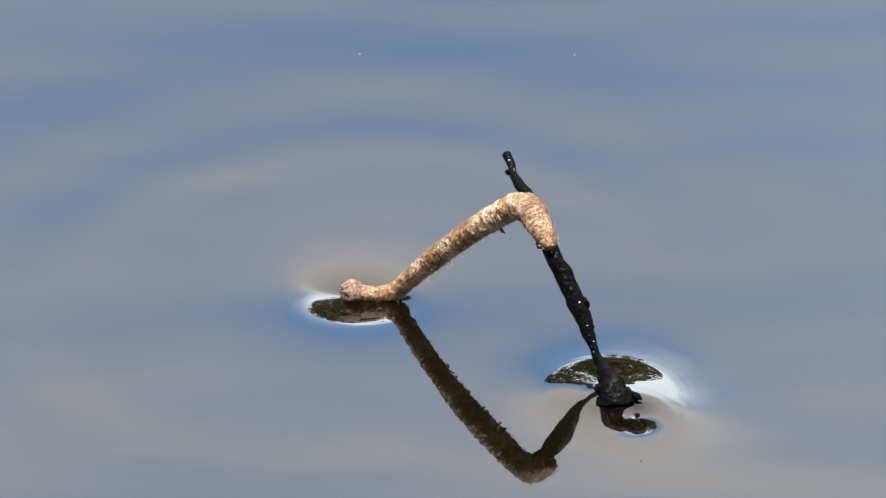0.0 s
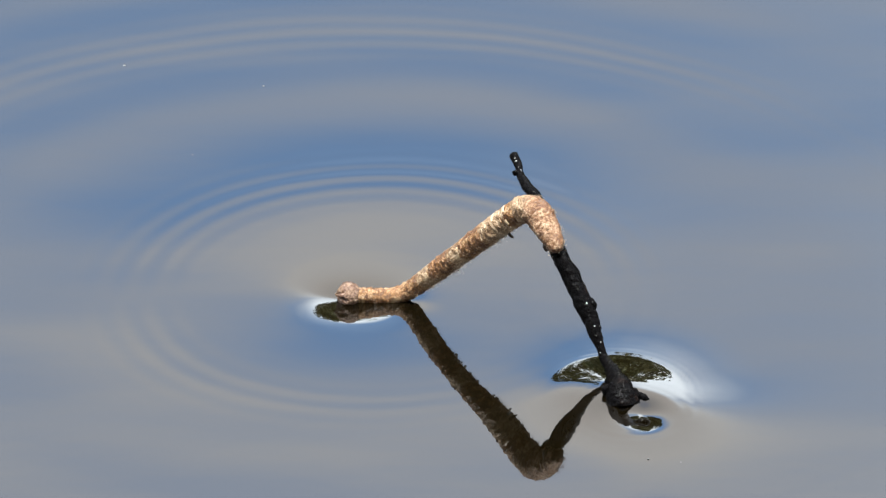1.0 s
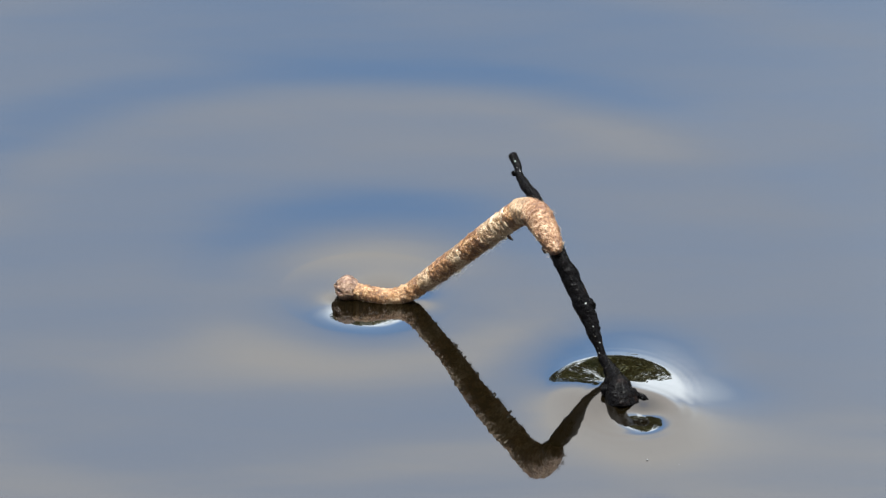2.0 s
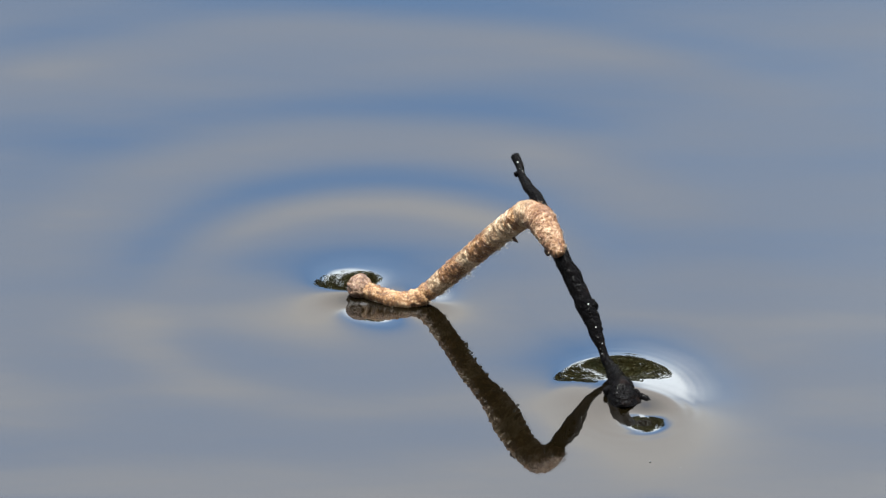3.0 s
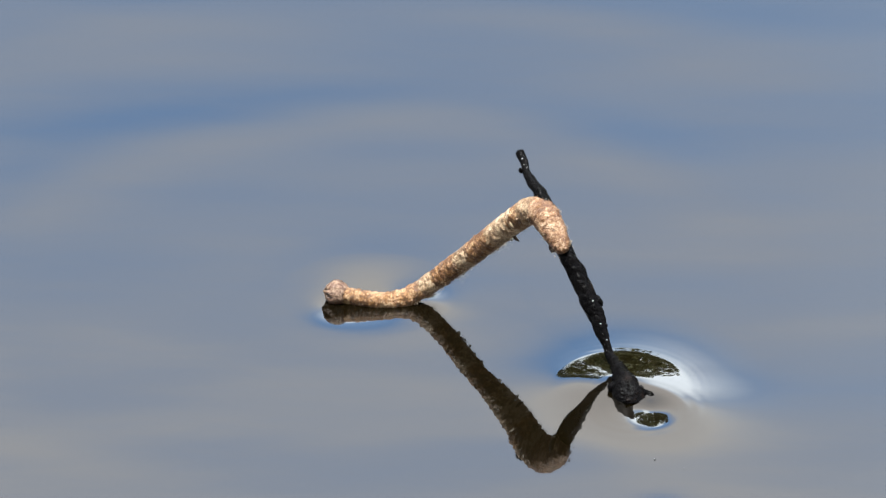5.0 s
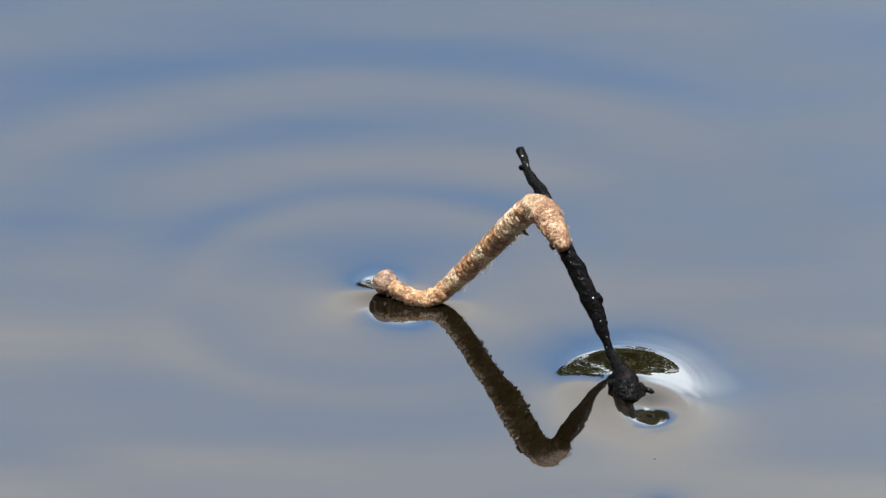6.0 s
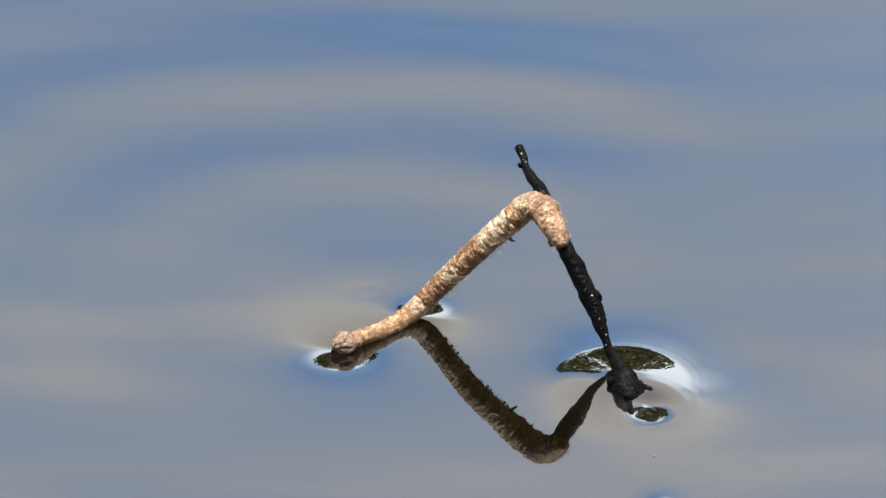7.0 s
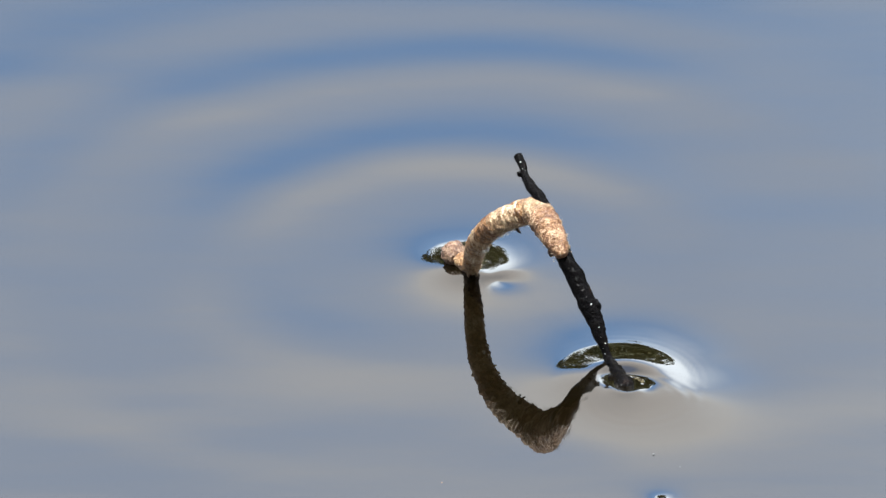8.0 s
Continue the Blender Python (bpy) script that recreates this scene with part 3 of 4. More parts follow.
def build_water():
    xs, ys = axis(-0.055, 0.04, 0.0003, 16.0), axis(-0.04, 0.06, 0.0003, 16.0)
    X, Y = np.meshgrid(np.array(xs), np.array(ys))
    Z = np.zeros_like(X)
    rs = np.linspace(0, 22, 881)
    slope = np.interp(rs, [p[0] for p in BRINK], [p[1] for p in BRINK])
    slope = np.convolve(np.pad(slope, 12, mode="edge"), np.ones(25) / 25, mode="valid")
    rise = np.cumsum(slope[::-1])[::-1] * (rs[1] - rs[0])
    dx, dy = X / MM - FOOT[0], Y / MM - FOOT[1]
    r = np.hypot(dx, dy)
    near = 1.15 * np.exp((2.5 - np.hypot(r, 2.5)) / (4.4 + 1.3 * np.tanh(dx / 4.0)))
    far = np.interp(np.hypot(dx * 1.2, dy), rs, rise, right=0.0)
    side = np.clip(0.5 + 1.1 * dy / (r + 1.0), 0, 1)
    side = side * side * (3 - 2 * side)
    Z += (near * (1 - side) + far * side) * MM
    # fine standing rings outside the brink, where the twig trembles
    q = np.hypot(dx * 1.2, dy)
    Z += side * 0.0025 * np.sin(2 * math.pi * q / 1.05) * np.exp(-((q - 10.2) / 1.6) ** 2) * MM
    for x, y, h, stem, reach in COLLARS:
        r = np.hypot(X / MM - x, Y / MM - y)
        far = np.maximum(0, r - stem)
        Z += h * np.exp(-far / reach) * MM
    co = np.stack([X, Y, Z], -1).reshape(-1, 3)
    nx, ny = len(xs), len(ys)
    idx = np.arange(nx * ny).reshape(ny, nx)
    quads = np.stack([idx[:-1, :-1], idx[:-1, 1:], idx[1:, 1:], idx[1:, :-1]], -1).reshape(-1, 4)
    me = bpy.data.meshes.new("water")
    me.from_pydata(co.tolist(), [], quads.tolist())
    me.polygons.foreach_set("use_smooth", [True] * len(me.polygons))
    me.materials.append(water_material())
    return tagged(new("water", me), "calm pond water mirroring a partly cloudy sky", "water", kind="structure")


build_water()


# ---------------------------------------------------------------- small things afloat
def build_fleck(label, mat, radius):
    bm = bmesh.new()
    bmesh.ops.create_icosphere(bm, subdivisions=2, radius=radius * MM)
    for v in bm.verts:
        v.co *= 1 + 0.35 * noise.noise(v.co * 4000 + Vector((radius * 9, 0, 0)))
        v.co.z *= 0.45
    return tagged(part("floating_fleck", bm, mat), label, "fleck", "flecks adrift on the water")


FLECKS = [build_fleck("white fluff fleck drifting on the water", MAT_FLOAT, 0.18), build_fleck("small white fleck drifting on the water", MAT_FLOAT, 0.14),
          build_fleck("tiny dark speck drifting on the water", MAT_DARKLEG, 0.07), build_fleck("tiny dark speck drifting on the water", MAT_DARKLEG, 0.09),
          build_fleck("white fleck held near the foot of the twig", MAT_FLOAT, 0.10), build_fleck("tiny white fleck near the foot of the twig", MAT_FLOAT, 0.05)]


# ---------------------------------------------------------------- ground and trees round the pond
def build_ground():
    rings = [0.3, 6, 10, 11, 12, 14, 20, 60, 300, 1500]
    heights = [-0.6, -0.6, -0.4, -0.05, 0.25, 0.5, 0.6, 0.6, 0.6, 0.6]
    bm = bmesh.new()
    n = 96
    rows = []
    for r, z in zip(rings, heights):
        # unseen shore pulled close behind the camera, under the added light-blocking trees
        near = [1.0 - 0.84 * max(0.0, -math.sin(2 * math.pi * k / n)) ** 0.6 * (r < 40) for k in range(n)]
        rows.append([bm.verts.new((near[k] * r * math.cos(2 * math.pi * k / n), near[k] * r * math.sin(2 * math.pi * k / n), z + 0.15 * noise.noise(Vector((r, k * 0.6, 1))) * (r > 10))) for k in range(n)])
    for a, b in zip(rows, rows[1:]):
        for k in range(n):
            bm.faces.new((a[k], a[(k + 1) % n], b[(k + 1) % n], b[k]))
    bm.faces.new(rows[0])
    bmesh.ops.recalc_face_normals(bm, faces=bm.faces[:])
    return tagged(part("ground", bm, MAT_EARTH), "earthen bank and bed of the pond", "ground", kind="structure")


build_ground()


def build_tree(seed, height):
    rng = random.Random(seed)
    root = thing("tree", "dense dark green tree on the bank of the pond, behind the camera an added light blocker", "tree", "trees round the pond")
    top = Vector((rng.uniform(-0.3, 0.3), rng.uniform(-0.3, 0.3), height * 0.8))
    part("trunk", tube([Vector((0, 0, -0.3)), Vector((0.05, 0, height * 0.3)), top * 0.7, top], [0.16, 0.12, 0.07, 0.02], 10, 0.15, 3.0, 4), MAT_BARKTREE, root)
    centres = []
    for k in range(26):
        z = height * rng.uniform(0.12, 0.95)
        spread = height * 0.30 * (1.0 - abs(z / height - 0.45) * 1.1)
        a = rng.uniform(0, 2 * math.pi)
        q = math.sqrt(rng.random())
        centres.append((Vector((math.cos(a) * spread * q, math.sin(a) * spread * q, z)), height * rng.uniform(0.06, 0.13)))
    for c, rr in centres[:7]:
        part("limb", tube([Vector((0, 0, c.z * 0.6)), (Vector((0, 0, c.z * 0.6)) + c) * 0.5 + Vector((0, 0, 0.1)), c], [0.05, 0.035, 0.012], 6, 0.1, 5.0, 3), MAT_BARKTREE, root)
    bm = bmesh.new()
    for c, rr in centres:
        for _ in range(620):
            d = Vector((rng.gauss(0, 1), rng.gauss(0, 1), rng.gauss(0, 0.8))) * 0.62
            p = c + d * rr * min(1.0, 1.15 / max(0.01, d.length))
            u = Vector((rng.gauss(0, 1), rng.gauss(0, 1), rng.gauss(0, 1))).normalized() * rng.uniform(0.035, 0.065)
            w = u.orthogonal().normalized() * u.length * 0.55
            bm.faces.new([bm.verts.new(p - u), bm.verts.new(p + w), bm.verts.new(p + u), bm.verts.new(p - w)])
    part("crown", bm, MAT_LEAF, root, smooth=False)
    return root


def build_trees():
    kinds = [build_tree(11, 4.6), build_tree(12, 5.1), build_tree(13, 4.2)]
    rng = random.Random(3)
    spots = []
    for k in range(48):
        az = radians(-88 + 176 * (k + 0.5) / 48 + rng.uniform(-1.5, 1.5))
        d = rng.uniform(12.6, 14.2)
        spots.append((d * math.sin(az), d * math.cos(az), 0.3))
    # unseen trees added behind the camera to hold off low sky light
    for k in range(16):
        az = radians(180 - 70 + 140 * (k + 0.5) / 16 + rng.uniform(-2, 2))
        d = rng.uniform(4.6, 6.0)
        spots.append((d * math.sin(az), d * math.cos(az), 0.4))
    for k, (x, y, z) in enumerate(spots):
        m = pose(x, y, z, 0, 0, rng.uniform(0, 360)) @ Matrix.Scale(rng.uniform(0.95, 1.06), 4)
        if k < 3:
            kinds[k].matrix_basis = m
        else:
            copy_thing(kinds[k % 3], m)


build_trees()


# ---------------------------------------------------------------- what moves
def even_steps(line, count):
    """The same line cut into steps of one length."""
    run = [0.0]
    for a, b in zip(line, line[1:]):
        run.append(run[-1] + (b - a).length)
    out, j = [], 1
    for i in range(count):
        want = run[-1] * i / (count - 1)
        while j < len(run) - 1 and run[j] < want:
            j += 1
        out.append(line[j - 1].lerp(line[j], min(1.0, (want - run[j - 1]) / max(1e-6, run[j] - run[j - 1]))))
    return out


def motions():
    sink = [(0.0, 0.00), (0.5, -0.63), (1.0, -0.40), (1.5, -0.43), (3.0, -0.50), (3.5, -0.88), (4.0, -1.00), (4.5, -0.73), (6.0, -0.57), (6.5, -0.70), (7.0, -0.63), (7.5, -1.54), (8.0, -2.00)]
    walk(twig, [(t, pose(0, 0, z * MM)) for t, z in sink])

    def sunk(t):
        for (a, za), (b, zb) in zip(sink, sink[1:]):
            if t <= b:
                return za + (zb - za) * (t - a) / (b - a)
        return sink[-1][1]

    # tail, back and knee hold on to the twig; head, neck, waist and mid swing (mm)
    tail, back, knee = Vector((-6.42, 8.5, 13.05)), Vector((-7.60, 10.4, 14.70)), Vector((-9.05, 12.95, 15.88))
    bends = [
        (0.00, (-27.44, 23.03, 0.61), (-23.80, 22.60, 0.35), (-23.19, 22.96, 0.68), (-17.28, 17.86, 8.54), (-0.35, -0.20, 0.12)),
        (0.10, (-28.21, 22.47, 0.61), (-23.88, 22.43, 0.35), (-23.26, 22.75, 0.68), (-17.36, 18.03, 8.03), (-0.35, -0.17, 0.11)),
        (0.20, (-28.10, 24.29, 0.61), (-23.78, 22.86, 0.35), (-23.15, 23.15, 0.68), (-17.08, 18.28, 7.96), (-0.20, -0.14, 0.10)),
        (0.30, (-27.57, 25.38, 0.96), (-22.81, 22.10, 0.35), (-22.25, 22.37, 0.68), (-16.98, 18.31, 7.42), (0.35, -0.11, 0.10)),
        (0.40, (-26.60, 24.82, 0.96), (-22.53, 22.14, 0.35), (-21.99, 22.39, 0.68), (-16.88, 18.52, 7.22), (0.35, -0.08, 0.09)),
        (0.50, (-29.36, 21.82, 0.61), (-23.73, 21.97, 0.35), (-23.14, 22.26, 0.68), (-17.47, 18.24, 7.54), (-0.12, -0.05, 0.08)),
        (0.60, (-29.71, 21.46, 0.61), (-23.65, 22.21, 0.35), (-23.06, 22.49, 0.68), (-17.39, 18.33, 7.49), (-0.30, -0.07, 0.09)),
        (0.70, (-27.21, 24.34, 0.96), (-23.14, 22.06, 0.35), (-22.59, 22.29, 0.68), (-17.32, 18.41, 7.07), (0.10, -0.09, 0.11)),
        (0.80, (-25.32, 25.76, 0.96), (-22.03, 20.52, 0.35), (-21.52, 20.78, 0.68), (-16.89, 17.56, 7.00), (0.40, -0.11, 0.12)),
        (0.90, (-26.71, 22.25, 0.96), (-21.95, 20.36, 0.35), (-21.43, 20.67, 0.68), (-16.56, 17.21, 7.36), (0.10, -0.13, 0.14)),
        (1.00, (-28.54, 21.63, 0.61), (-23.61, 21.59, 0.35), (-22.74, 22.06, 0.72), (-16.48, 17.48, 7.73), (-0.30, -0.15, 0.15)),
        (1.10, (-28.59, 21.29, 0.96), (-23.83, 18.81, 0.35), (-22.69, 19.56, 0.76), (-16.27, 16.06, 7.45), (0.30, -0.18, 0.15)),
        (1.20, (-29.68, 20.88, 0.96), (-25.18, 17.81, 0.35), (-23.74, 18.70, 0.80), (-17.19, 15.77, 6.91), (0.20, -0.22, 0.15)),
        (1.30, (-31.46, 20.20, 0.61), (-25.84, 17.79, 0.35), (-24.41, 18.89, 0.81), (-18.28, 15.99, 7.28), (-0.25, -0.25, 0.15)),
        (1.40, (-30.13, 21.45, 0.96), (-24.33, 18.96, 0.35), (-22.93, 20.02, 0.83), (-17.20, 16.66, 7.23), (0.10, -0.29, 0.15)),
        (1.50, (-27.32, 24.79, 0.96), (-23.25, 20.33, 0.35), (-21.88, 21.27, 0.84), (-16.56, 17.54, 6.99), (0.40, -0.32, 0.15)),
        (1.60, (-26.57, 25.59, 0.96), (-22.93, 20.93, 0.35), (-21.65, 21.78, 0.85), (-16.93, 18.30, 6.53), (0.30, -0.32, 0.15)),
        (1.70, (-28.84, 21.38, 1.09), (-23.65, 21.14, 0.35), (-22.09, 22.06, 0.86), (-16.52, 18.09, 6.83), (-0.10, -0.32, 0.15)),
        (1.90, (-27.48, 23.62, 1.15), (-23.22, 21.02, 0.35), (-21.82, 21.89, 0.85), (-16.77, 18.22, 6.65), (0.30, -0.32, 0.15)),
        (2.10, (-29.81, 21.14, 0.85), (-24.27, 20.70, 0.35), (-22.21, 22.04, 0.96), (-17.14, 18.54, 6.46), (-0.20, -0.32, 0.15)),
        (2.30, (-28.93, 22.08, 0.96), (-23.37, 20.34, 0.35), (-21.09, 21.93, 1.06), (-17.02, 19.16, 5.79), (0.30, -0.32, 0.15)),
        (2.50, (-29.26, 21.86, 0.96), (-23.50, 20.46, 0.35), (-21.18, 22.06, 1.06), (-17.02, 19.18, 5.87), (0.10, -0.32, 0.15)),
        (2.65, (-30.85, 21.19, 0.61), (-24.53, 20.65, 0.35), (-21.98, 22.38, 1.06), (-17.40, 19.12, 6.18), (-0.30, -0.32, 0.14)),
        (2.80, (-30.92, 21.48, 0.61), (-24.17, 21.04, 0.35), (-21.62, 22.74, 1.06), (-17.04, 19.24, 6.26), (-0.25, -0.32, 0.14)),
        (2.90, (-30.77, 20.90, 0.61), (-24.89, 20.26, 0.35), (-22.34, 22.02, 1.06), (-17.76, 19.00, 6.10), (-0.35, -0.32, 0.14)),
        (3.00, (-27.59, 22.95, 0.96), (-22.83, 19.88, 0.35), (-20.65, 21.39, 1.06), (-16.86, 19.11, 5.47), (0.40, -0.32, 0.14)),
        (3.10, (-26.32, 22.63, 0.96), (-22.25, 19.16, 0.35), (-20.07, 20.66, 1.06), (-16.27, 18.65, 5.34), (0.35, -0.32, 0.14)),
        (3.20, (-29.03, 19.47, 1.09), (-22.97, 19.42, 0.35), (-20.88, 20.99, 1.06), (-16.22, 17.76, 6.01), (0.00, -0.32, 0.14)),
        (3.30, (-29.49, 21.71, 0.61), (-24.12, 19.89, 0.35), (-21.72, 21.52, 1.06), (-16.51, 17.85, 6.29), (-0.30, -0.32, 0.14)),
        (3.40, (-29.42, 23.55, 0.61), (-24.23, 20.94, 0.35), (-21.99, 22.57, 1.06), (-17.05, 18.60, 6.44), (0.05, -0.32, 0.14)),
        (3.50, (-28.84, 22.31, 0.96), (-23.65, 18.84, 0.35), (-21.40, 20.59, 1.06), (-16.47, 17.43, 6.18), (0.42, -0.32, 0.14)),
        (3.60, (-26.97, 19.89, 1.44), (-23.08, 17.63, 0.35), (-20.99, 19.57, 1.06), (-16.33, 16.95, 6.20), (0.35, -0.30, 0.15)),
        (3.70, (-28.57, 15.50, 1.15), (-22.51, 18.04, 0.35), (-20.17, 19.92, 1.06), (-16.09, 18.24, 5.82), (-0.10, -0.27, 0.16)),
        (3.80, (-29.55, 17.94, 0.61), (-24.36, 17.47, 0.35), (-21.72, 19.40, 1.06), (-17.08, 18.10, 5.86), (-0.30, -0.25, 0.16)),
        (3.90, (-28.55, 20.73, 0.96), (-23.36, 16.48, 0.35), (-20.87, 18.42, 1.06), (-16.51, 17.80, 5.70), (0.30, -0.22, 0.17)),
        (4.00, (-29.02, 18.31, 0.96), (-23.65, 15.51, 0.35), (-21.01, 17.51, 1.06), (-16.38, 17.41, 5.67), (0.26, -0.20, 0.18)),
        (4.10, (-30.61, 17.04, 0.61), (-25.25, 15.24, 0.35), (-22.15, 17.42, 1.06), (-16.67, 16.96, 5.88), (0.05, -0.17, 0.19)),
        (4.20, (-31.17, 17.62, 0.61), (-25.80, 16.35, 0.35), (-22.80, 18.66, 1.06), (-17.49, 17.48, 6.20), (-0.35, -0.14, 0.20)),
        (4.30, (-30.43, 18.59, 0.61), (-25.23, 17.26, 0.35), (-22.29, 19.51, 1.06), (-17.09, 17.79, 6.24), (-0.10, -0.11, 0.20)),
        (4.40, (-27.95, 20.83, 1.44), (-23.80, 16.98, 0.35), (-21.56, 19.17, 1.06), (-16.62, 16.80, 6.34), (0.40, -0.08, 0.21)),
        (4.50, (-30.41, 18.57, 1.09), (-24.53, 17.54, 0.35), (-21.98, 19.60, 1.06), (-16.48, 16.91, 6.28), (-0.06, -0.05, 0.22)),
        (4.60, (-30.94, 18.22, 0.85), (-25.48, 17.88, 0.35), (-22.94, 19.70, 1.06), (-17.44, 17.30, 5.87), (-0.15, -0.07, 0.21)),
        (4.70, (-31.81, 20.05, 0.61), (-25.32, 19.61, 0.35), (-22.77, 21.30, 1.06), (-17.27, 18.21, 6.08), (-0.35, -0.09, 0.21)),
        (4.90, (-29.88, 20.08, 1.20), (-24.56, 18.38, 0.35), (-21.76, 20.32, 1.06), (-16.85, 18.31, 5.81), (0.30, -0.13, 0.19)),
        (5.10, (-31.14, 20.77, 0.61), (-25.27, 19.39, 0.35), (-22.39, 21.04, 1.06), (-17.30, 19.13, 5.44), (-0.30, -0.17, 0.18)),
        (5.30, (-29.51, 20.80, 0.96), (-23.88, 18.81, 0.35), (-21.32, 20.39, 1.06), (-16.82, 19.02, 5.10), (0.30, -0.20, 0.17)),
        (5.50, (-30.81, 21.14, 0.61), (-25.25, 19.28, 0.35), (-22.40, 20.90, 1.06), (-17.37, 19.18, 5.33), (-0.20, -0.24, 0.15)),
        (5.65, (-30.31, 20.96, 0.96), (-25.22, 19.11, 0.35), (-22.41, 20.71, 1.06), (-17.47, 19.27, 5.16), (0.10, -0.27, 0.14)),
        (5.80, (-30.14, 21.86, 0.61), (-25.21, 19.06, 0.35), (-22.42, 20.64, 1.06), (-17.50, 19.30, 5.10), (-0.30, -0.30, 0.13)),
        (5.90, (-27.21, 22.28, 0.96), (-22.44, 18.02, 0.35), (-20.66, 19.47, 1.06), (-16.57, 18.33, 4.87), (0.25, -0.32, 0.13)),
        (6.00, (-25.31, 21.49, 1.32), (-21.24, 18.17, 0.35), (-19.76, 19.55, 1.06), (-16.23, 18.61, 4.69), (0.28, -0.34, 0.12)),
        (6.10, (-29.53, 16.94, 1.09), (-22.78, 17.69, 0.35), (-20.84, 19.40, 1.06), (-16.47, 18.00, 5.27), (0.00, -0.34, 0.12)),
        (6.20, (-30.99, 18.83, 0.61), (-25.19, 18.20, 0.35), (-22.64, 20.05, 1.06), (-17.14, 18.00, 5.74), (-0.30, -0.33, 0.12)),
        (6.30, (-30.19, 19.74, 0.61), (-24.56, 17.92, 0.35), (-22.02, 19.98, 1.06), (-16.52, 17.72, 6.06), (0.00, -0.33, 0.12)),
        (6.40, (-28.35, 20.12, 0.96), (-24.20, 16.06, 0.35), (-21.96, 17.96, 1.06), (-17.02, 16.99, 5.26), (0.28, -0.32, 0.12)),
        (6.50, (-26.17, 19.45, 0.96), (-21.84, 16.37, 0.35), (-20.06, 18.47, 1.06), (-15.96, 17.18, 5.64), (0.28, -0.32, 0.12)),
        (6.60, (-29.19, 14.59, 1.09), (-22.96, 16.32, 0.35), (-20.87, 18.44, 1.06), (-16.22, 17.06, 5.71), (0.00, -0.28, 0.13)),
        (6.70, (-30.57, 15.52, 0.61), (-24.51, 15.87, 0.35), (-21.97, 18.13, 1.06), (-16.47, 16.43, 6.02), (-0.25, -0.23, 0.14)),
        (6.80, (-30.48, 15.86, 0.61), (-24.42, 15.81, 0.35), (-21.48, 18.16, 1.06), (-16.28, 16.84, 5.91), (-0.30, -0.19, 0.15)),
        (6.90, (-30.04, 11.85, 0.61), (-24.67, 14.38, 0.35), (-22.13, 16.95, 1.06), (-16.63, 15.47, 6.25), (0.05, -0.14, 0.28)),
        (7.00, (-29.52, 7.65, 0.61), (-24.50, 11.95, 0.35), (-22.10, 15.37, 1.06), (-16.89, 13.95, 7.13), (-0.27, -0.10, 0.40)),
        (7.10, (-30.39, 10.41, 0.61), (-25.89, 12.94, 0.35), (-23.34, 16.04, 1.06), (-17.84, 14.11, 7.04), (-0.27, -0.11, 0.30)),
        (7.20, (-29.88, 18.12, 0.61), (-24.42, 17.28, 0.35), (-21.45, 19.22, 1.06), (-16.46, 16.50, 6.15), (0.05, -0.12, 0.20)),
        (7.30, (-28.15, 19.57, 0.96), (-22.95, 19.21, 0.35), (-20.77, 20.25, 0.98), (-16.29, 17.28, 5.75), (0.10, -0.14, 0.23)),
        (7.40, (-25.99, 21.54, 0.96), (-21.49, 19.95, 0.35), (-19.88, 21.14, 0.90), (-15.44, 17.35, 6.10), (0.24, -0.15, 0.27)),
        (7.50, (-23.31, 24.11, 0.96), (-18.12, 23.07, 0.35), (-17.12, 23.53, 0.83), (-14.55, 18.20, 6.10), (0.27, -0.05, 0.30)),
        (7.60, (-21.21, 25.95, 0.96), (-17.31, 22.69, 0.35), (-16.68, 23.15, 0.75), (-14.04, 17.58, 7.24), (0.30, -0.00, 0.32)),
        (7.70, (-19.89, 25.81, 0.96), (-16.43, 23.55, 0.35), (-15.86, 23.22, 0.74), (-14.14, 17.81, 6.57), (0.20, 0.05, 0.38)),
        (7.80, (-19.03, 26.77, 0.96), (-15.80, 23.80, 0.35), (-15.51, 23.62, 0.73), (-14.68, 16.89, 7.90), (0.15, 0.10, 0.38)),
        (7.90, (-18.79, 28.80, 0.96), (-16.98, 24.46, 0.35), (-16.76, 24.22, 0.72), (-14.99, 16.31, 8.39), (0.15, 0.13, 0.38)),
        (8.00, (-17.78, 27.98, 0.96), (-16.09, 25.90, 0.35), (-15.99, 25.66, 0.71), (-15.05, 16.44, 9.21), (0.15, 0.15, 0.38)),
    ]
    tracks = [[] for _ in SEGS]
    dips = [[] for _ in DIMPLES]
    for t, h, n, w, m, climbs in bends:
        drop = Vector((0, 0, sunk(t) + 0.2 - 0.6 * min(1.0, t / 3.0)))
        h, n, w, m = Vector(h), Vector(n), Vector(w), Vector(m)
        k = knee + drop
        # a raised head draws the water up behind the neck and dents it in front; at the end it stays close to the waist
        late = min(1.0, max(0.0, (t - 7.4) / 0.4))
        raised = min(1.0, max(0.0, climbs[0] / 0.35)) * (1 - late)
        spots = ((h + (h - n).normalized() * (0.8 - late) + Vector((0.8, 0, 0)) * late, climbs[0] * (1.15 if climbs[0] > 0 else 1.2)),
                 (h + Vector((0.0, -2.6, 0)).lerp(Vector((4.6, -4.3, 0)), late), -1.2 * max(0.0, climbs[0]) - 0.42 * late),
                 (h.lerp(n, 0.6) + Vector((0, -1.8, 0)) * raised, climbs[1] * 1.25),
                 (n.lerp(w, 0.3) + Vector((0.3, 1.3, 0)) * raised, climbs[1] * 1.25 * (1 - raised) + 0.14 * raised),
                 (w.lerp(m, 0.12) + Vector((1.8, 0, 0)) * late, climbs[2] * 1.4))
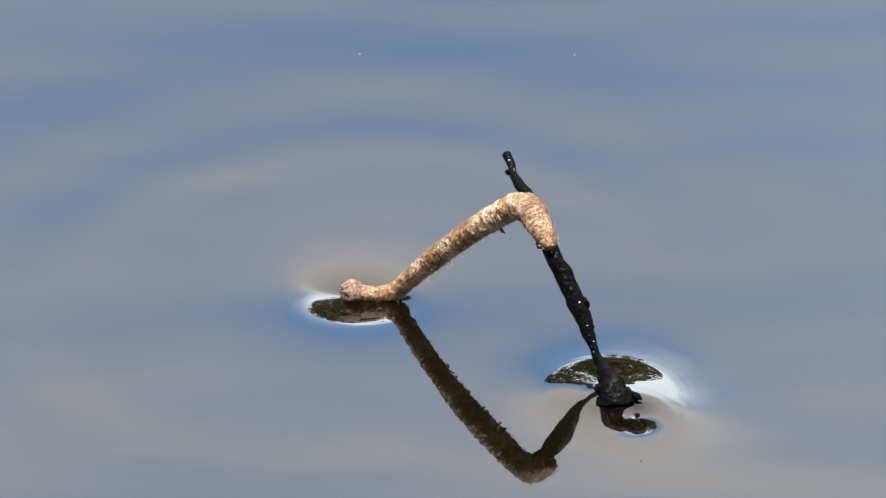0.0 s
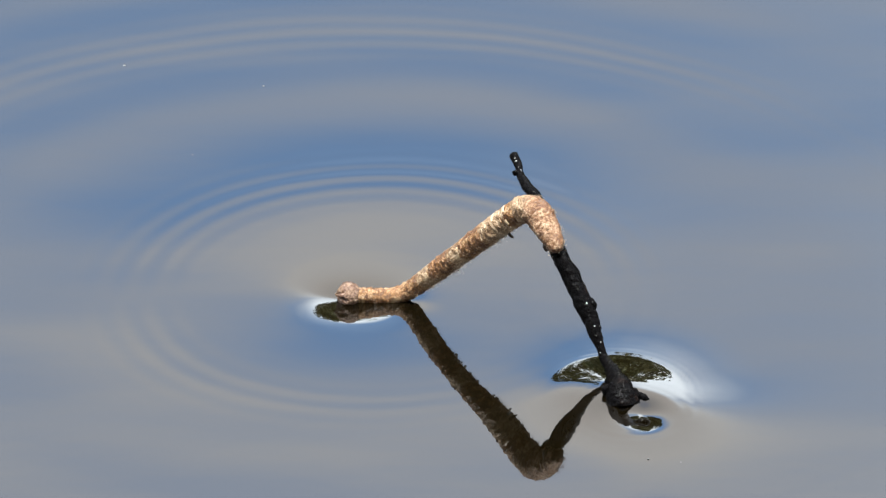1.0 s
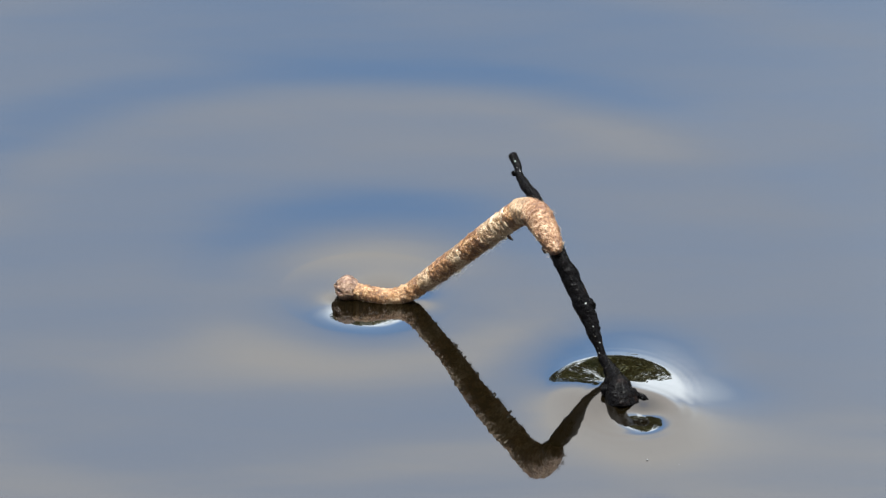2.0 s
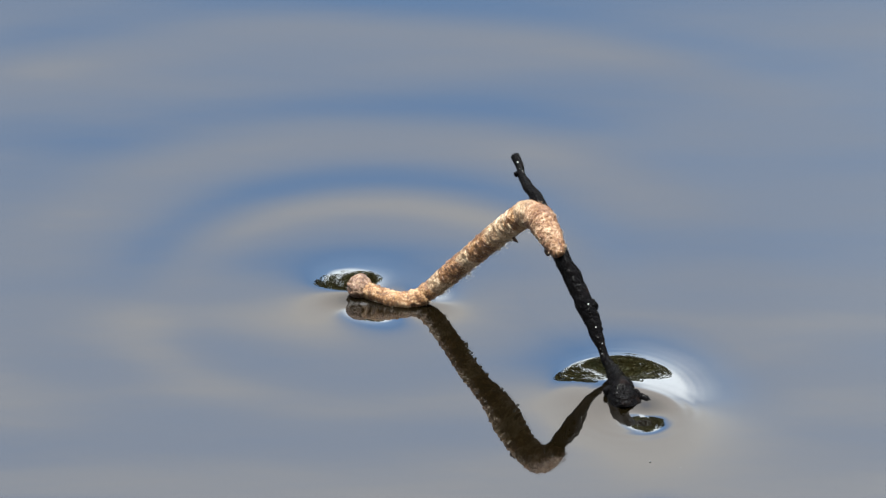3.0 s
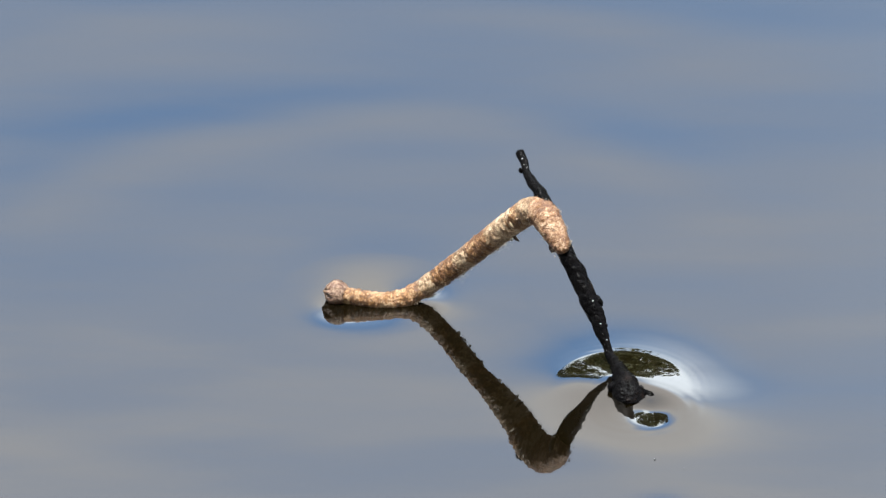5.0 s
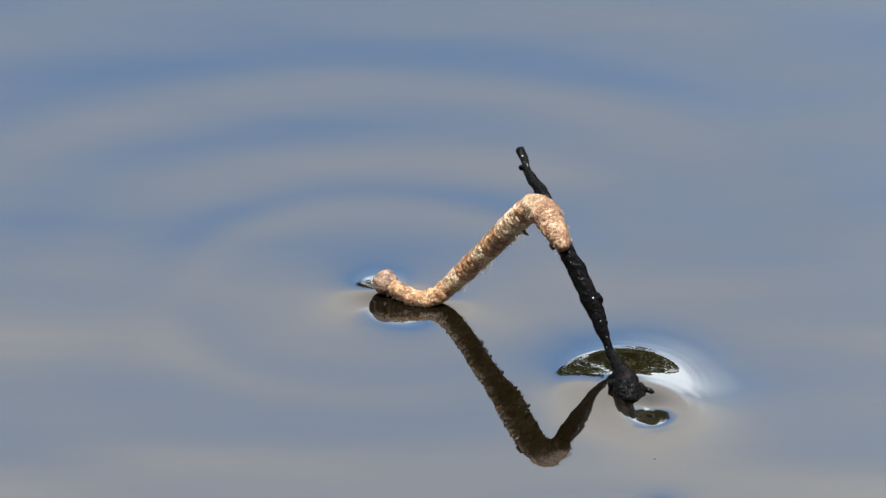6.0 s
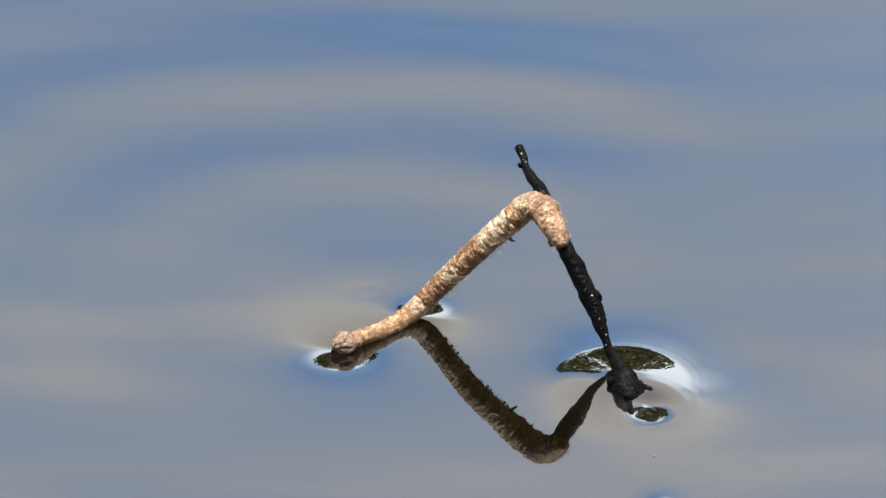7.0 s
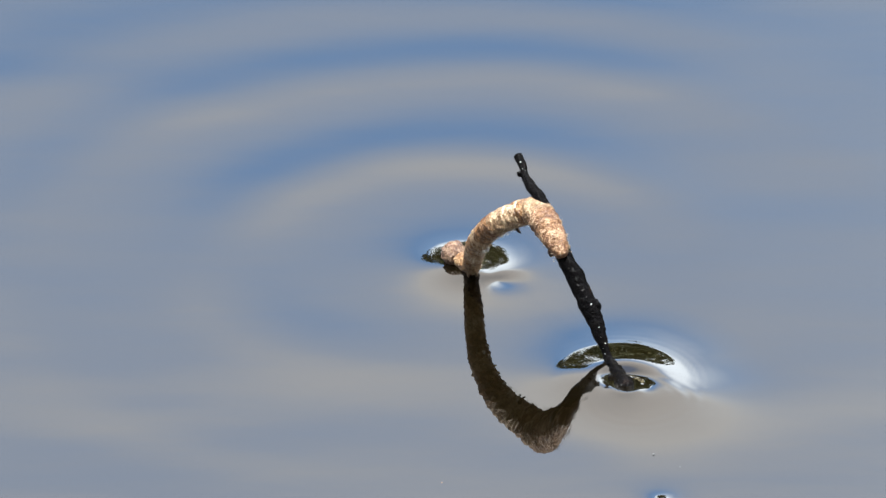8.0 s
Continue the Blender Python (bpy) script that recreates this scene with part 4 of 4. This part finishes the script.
        for rows, (p, climb) in zip(dips, spots):
            rows.append((t, pose(p.x * MM, p.y * MM, climb * MM)))
        hump = k.lerp(m, 0.32) + Vector((-0.1, 0.2, 0.22))
        pts = [tail + drop, back + drop, k, hump, m, w - Vector((0, 0, 0.3)), n, h]
        dense = [curve_point(pts, i / 24) for i in range((len(pts) - 1) * 24 + 1)]
        for _ in range(4):
            dense = [p if i < 9 or i > len(dense) - 9 else sum(dense[i - 8:i + 9], Vector()) / 17 for i, p in enumerate(dense)]
        # the free half bends softly: even steps, then a moving mean that narrows towards the head
        dense = even_steps(dense, 166)
        for _ in range(2):
            dense = [p if i < 70 else sum((dense[j] for j in range(i - min(7, 165 - i), i + min(7, 165 - i) + 1)), Vector()) / (2 * min(7, 165 - i) + 1) for i, p in enumerate(dense)]
        run = [0.0]
        for a, b in zip(dense, dense[1:]):
            run.append(run[-1] + (b - a).length)
        for i in range(len(SEGS)):
            want = run[-1] * min(1.0, (i + 0.5) / SEGMENTS) if i < SEGMENTS else run[-1]
            j = next((j for j in range(1, len(run)) if run[j] >= want), len(run) - 1)
            f = (want - run[j - 1]) / max(1e-6, run[j] - run[j - 1])
            p = dense[j - 1].lerp(dense[j], f)
            a, b = dense[max(0, j - 7)], dense[min(len(dense) - 1, j + 6)]
            d = (b - a).normalized()
            side = d.cross(Vector((0, 0, 1)))
            if side.length < 0.2:
                side = Vector((0, -1, 0))
            side.normalize()
            upv = side.cross(d).normalized()
            rot = Matrix((side, upv, d)).transposed()
            if rot.determinant() < 0:
                rot = Matrix((-side, upv, d)).transposed()
            tracks[i].append((t, Matrix.LocRotScale(p * MM, rot, None)))
    for ob, rows in zip(SEGS + DIMPLES, tracks + dips):
        walk(ob, rows)
    # the flecks drift with the breeze (mm)
    drift = [((0.0, -27.12, 84.59), (8.0, -244.08, 55.57)), ((0.0, -3.00, 84.45), (8.0, -287.48, 13.64)), ((0.0, -18.90, 60.43), (8.0, -236.82, 39.62)), ((0.0, 196.20, 8.42), (8.0, -19.08, -24.43)), ((0.0, 3.06, -16.15), (8.0, 3.12, -18.14)), ((0.0, 6.57, -16.68), (8.0, 5.82, -21.01))]
    for ob, ends in zip(FLECKS, drift):
        lift = 0.16 * MM if "foot" in ob["label"] else 0.0
        walk(ob, [(t, pose(x * MM, y * MM, lift)) for t, x, y in ends])
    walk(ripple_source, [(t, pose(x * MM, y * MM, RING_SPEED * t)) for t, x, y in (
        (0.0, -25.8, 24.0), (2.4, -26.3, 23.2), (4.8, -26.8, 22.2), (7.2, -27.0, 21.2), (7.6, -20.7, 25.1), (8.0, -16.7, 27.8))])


motions()
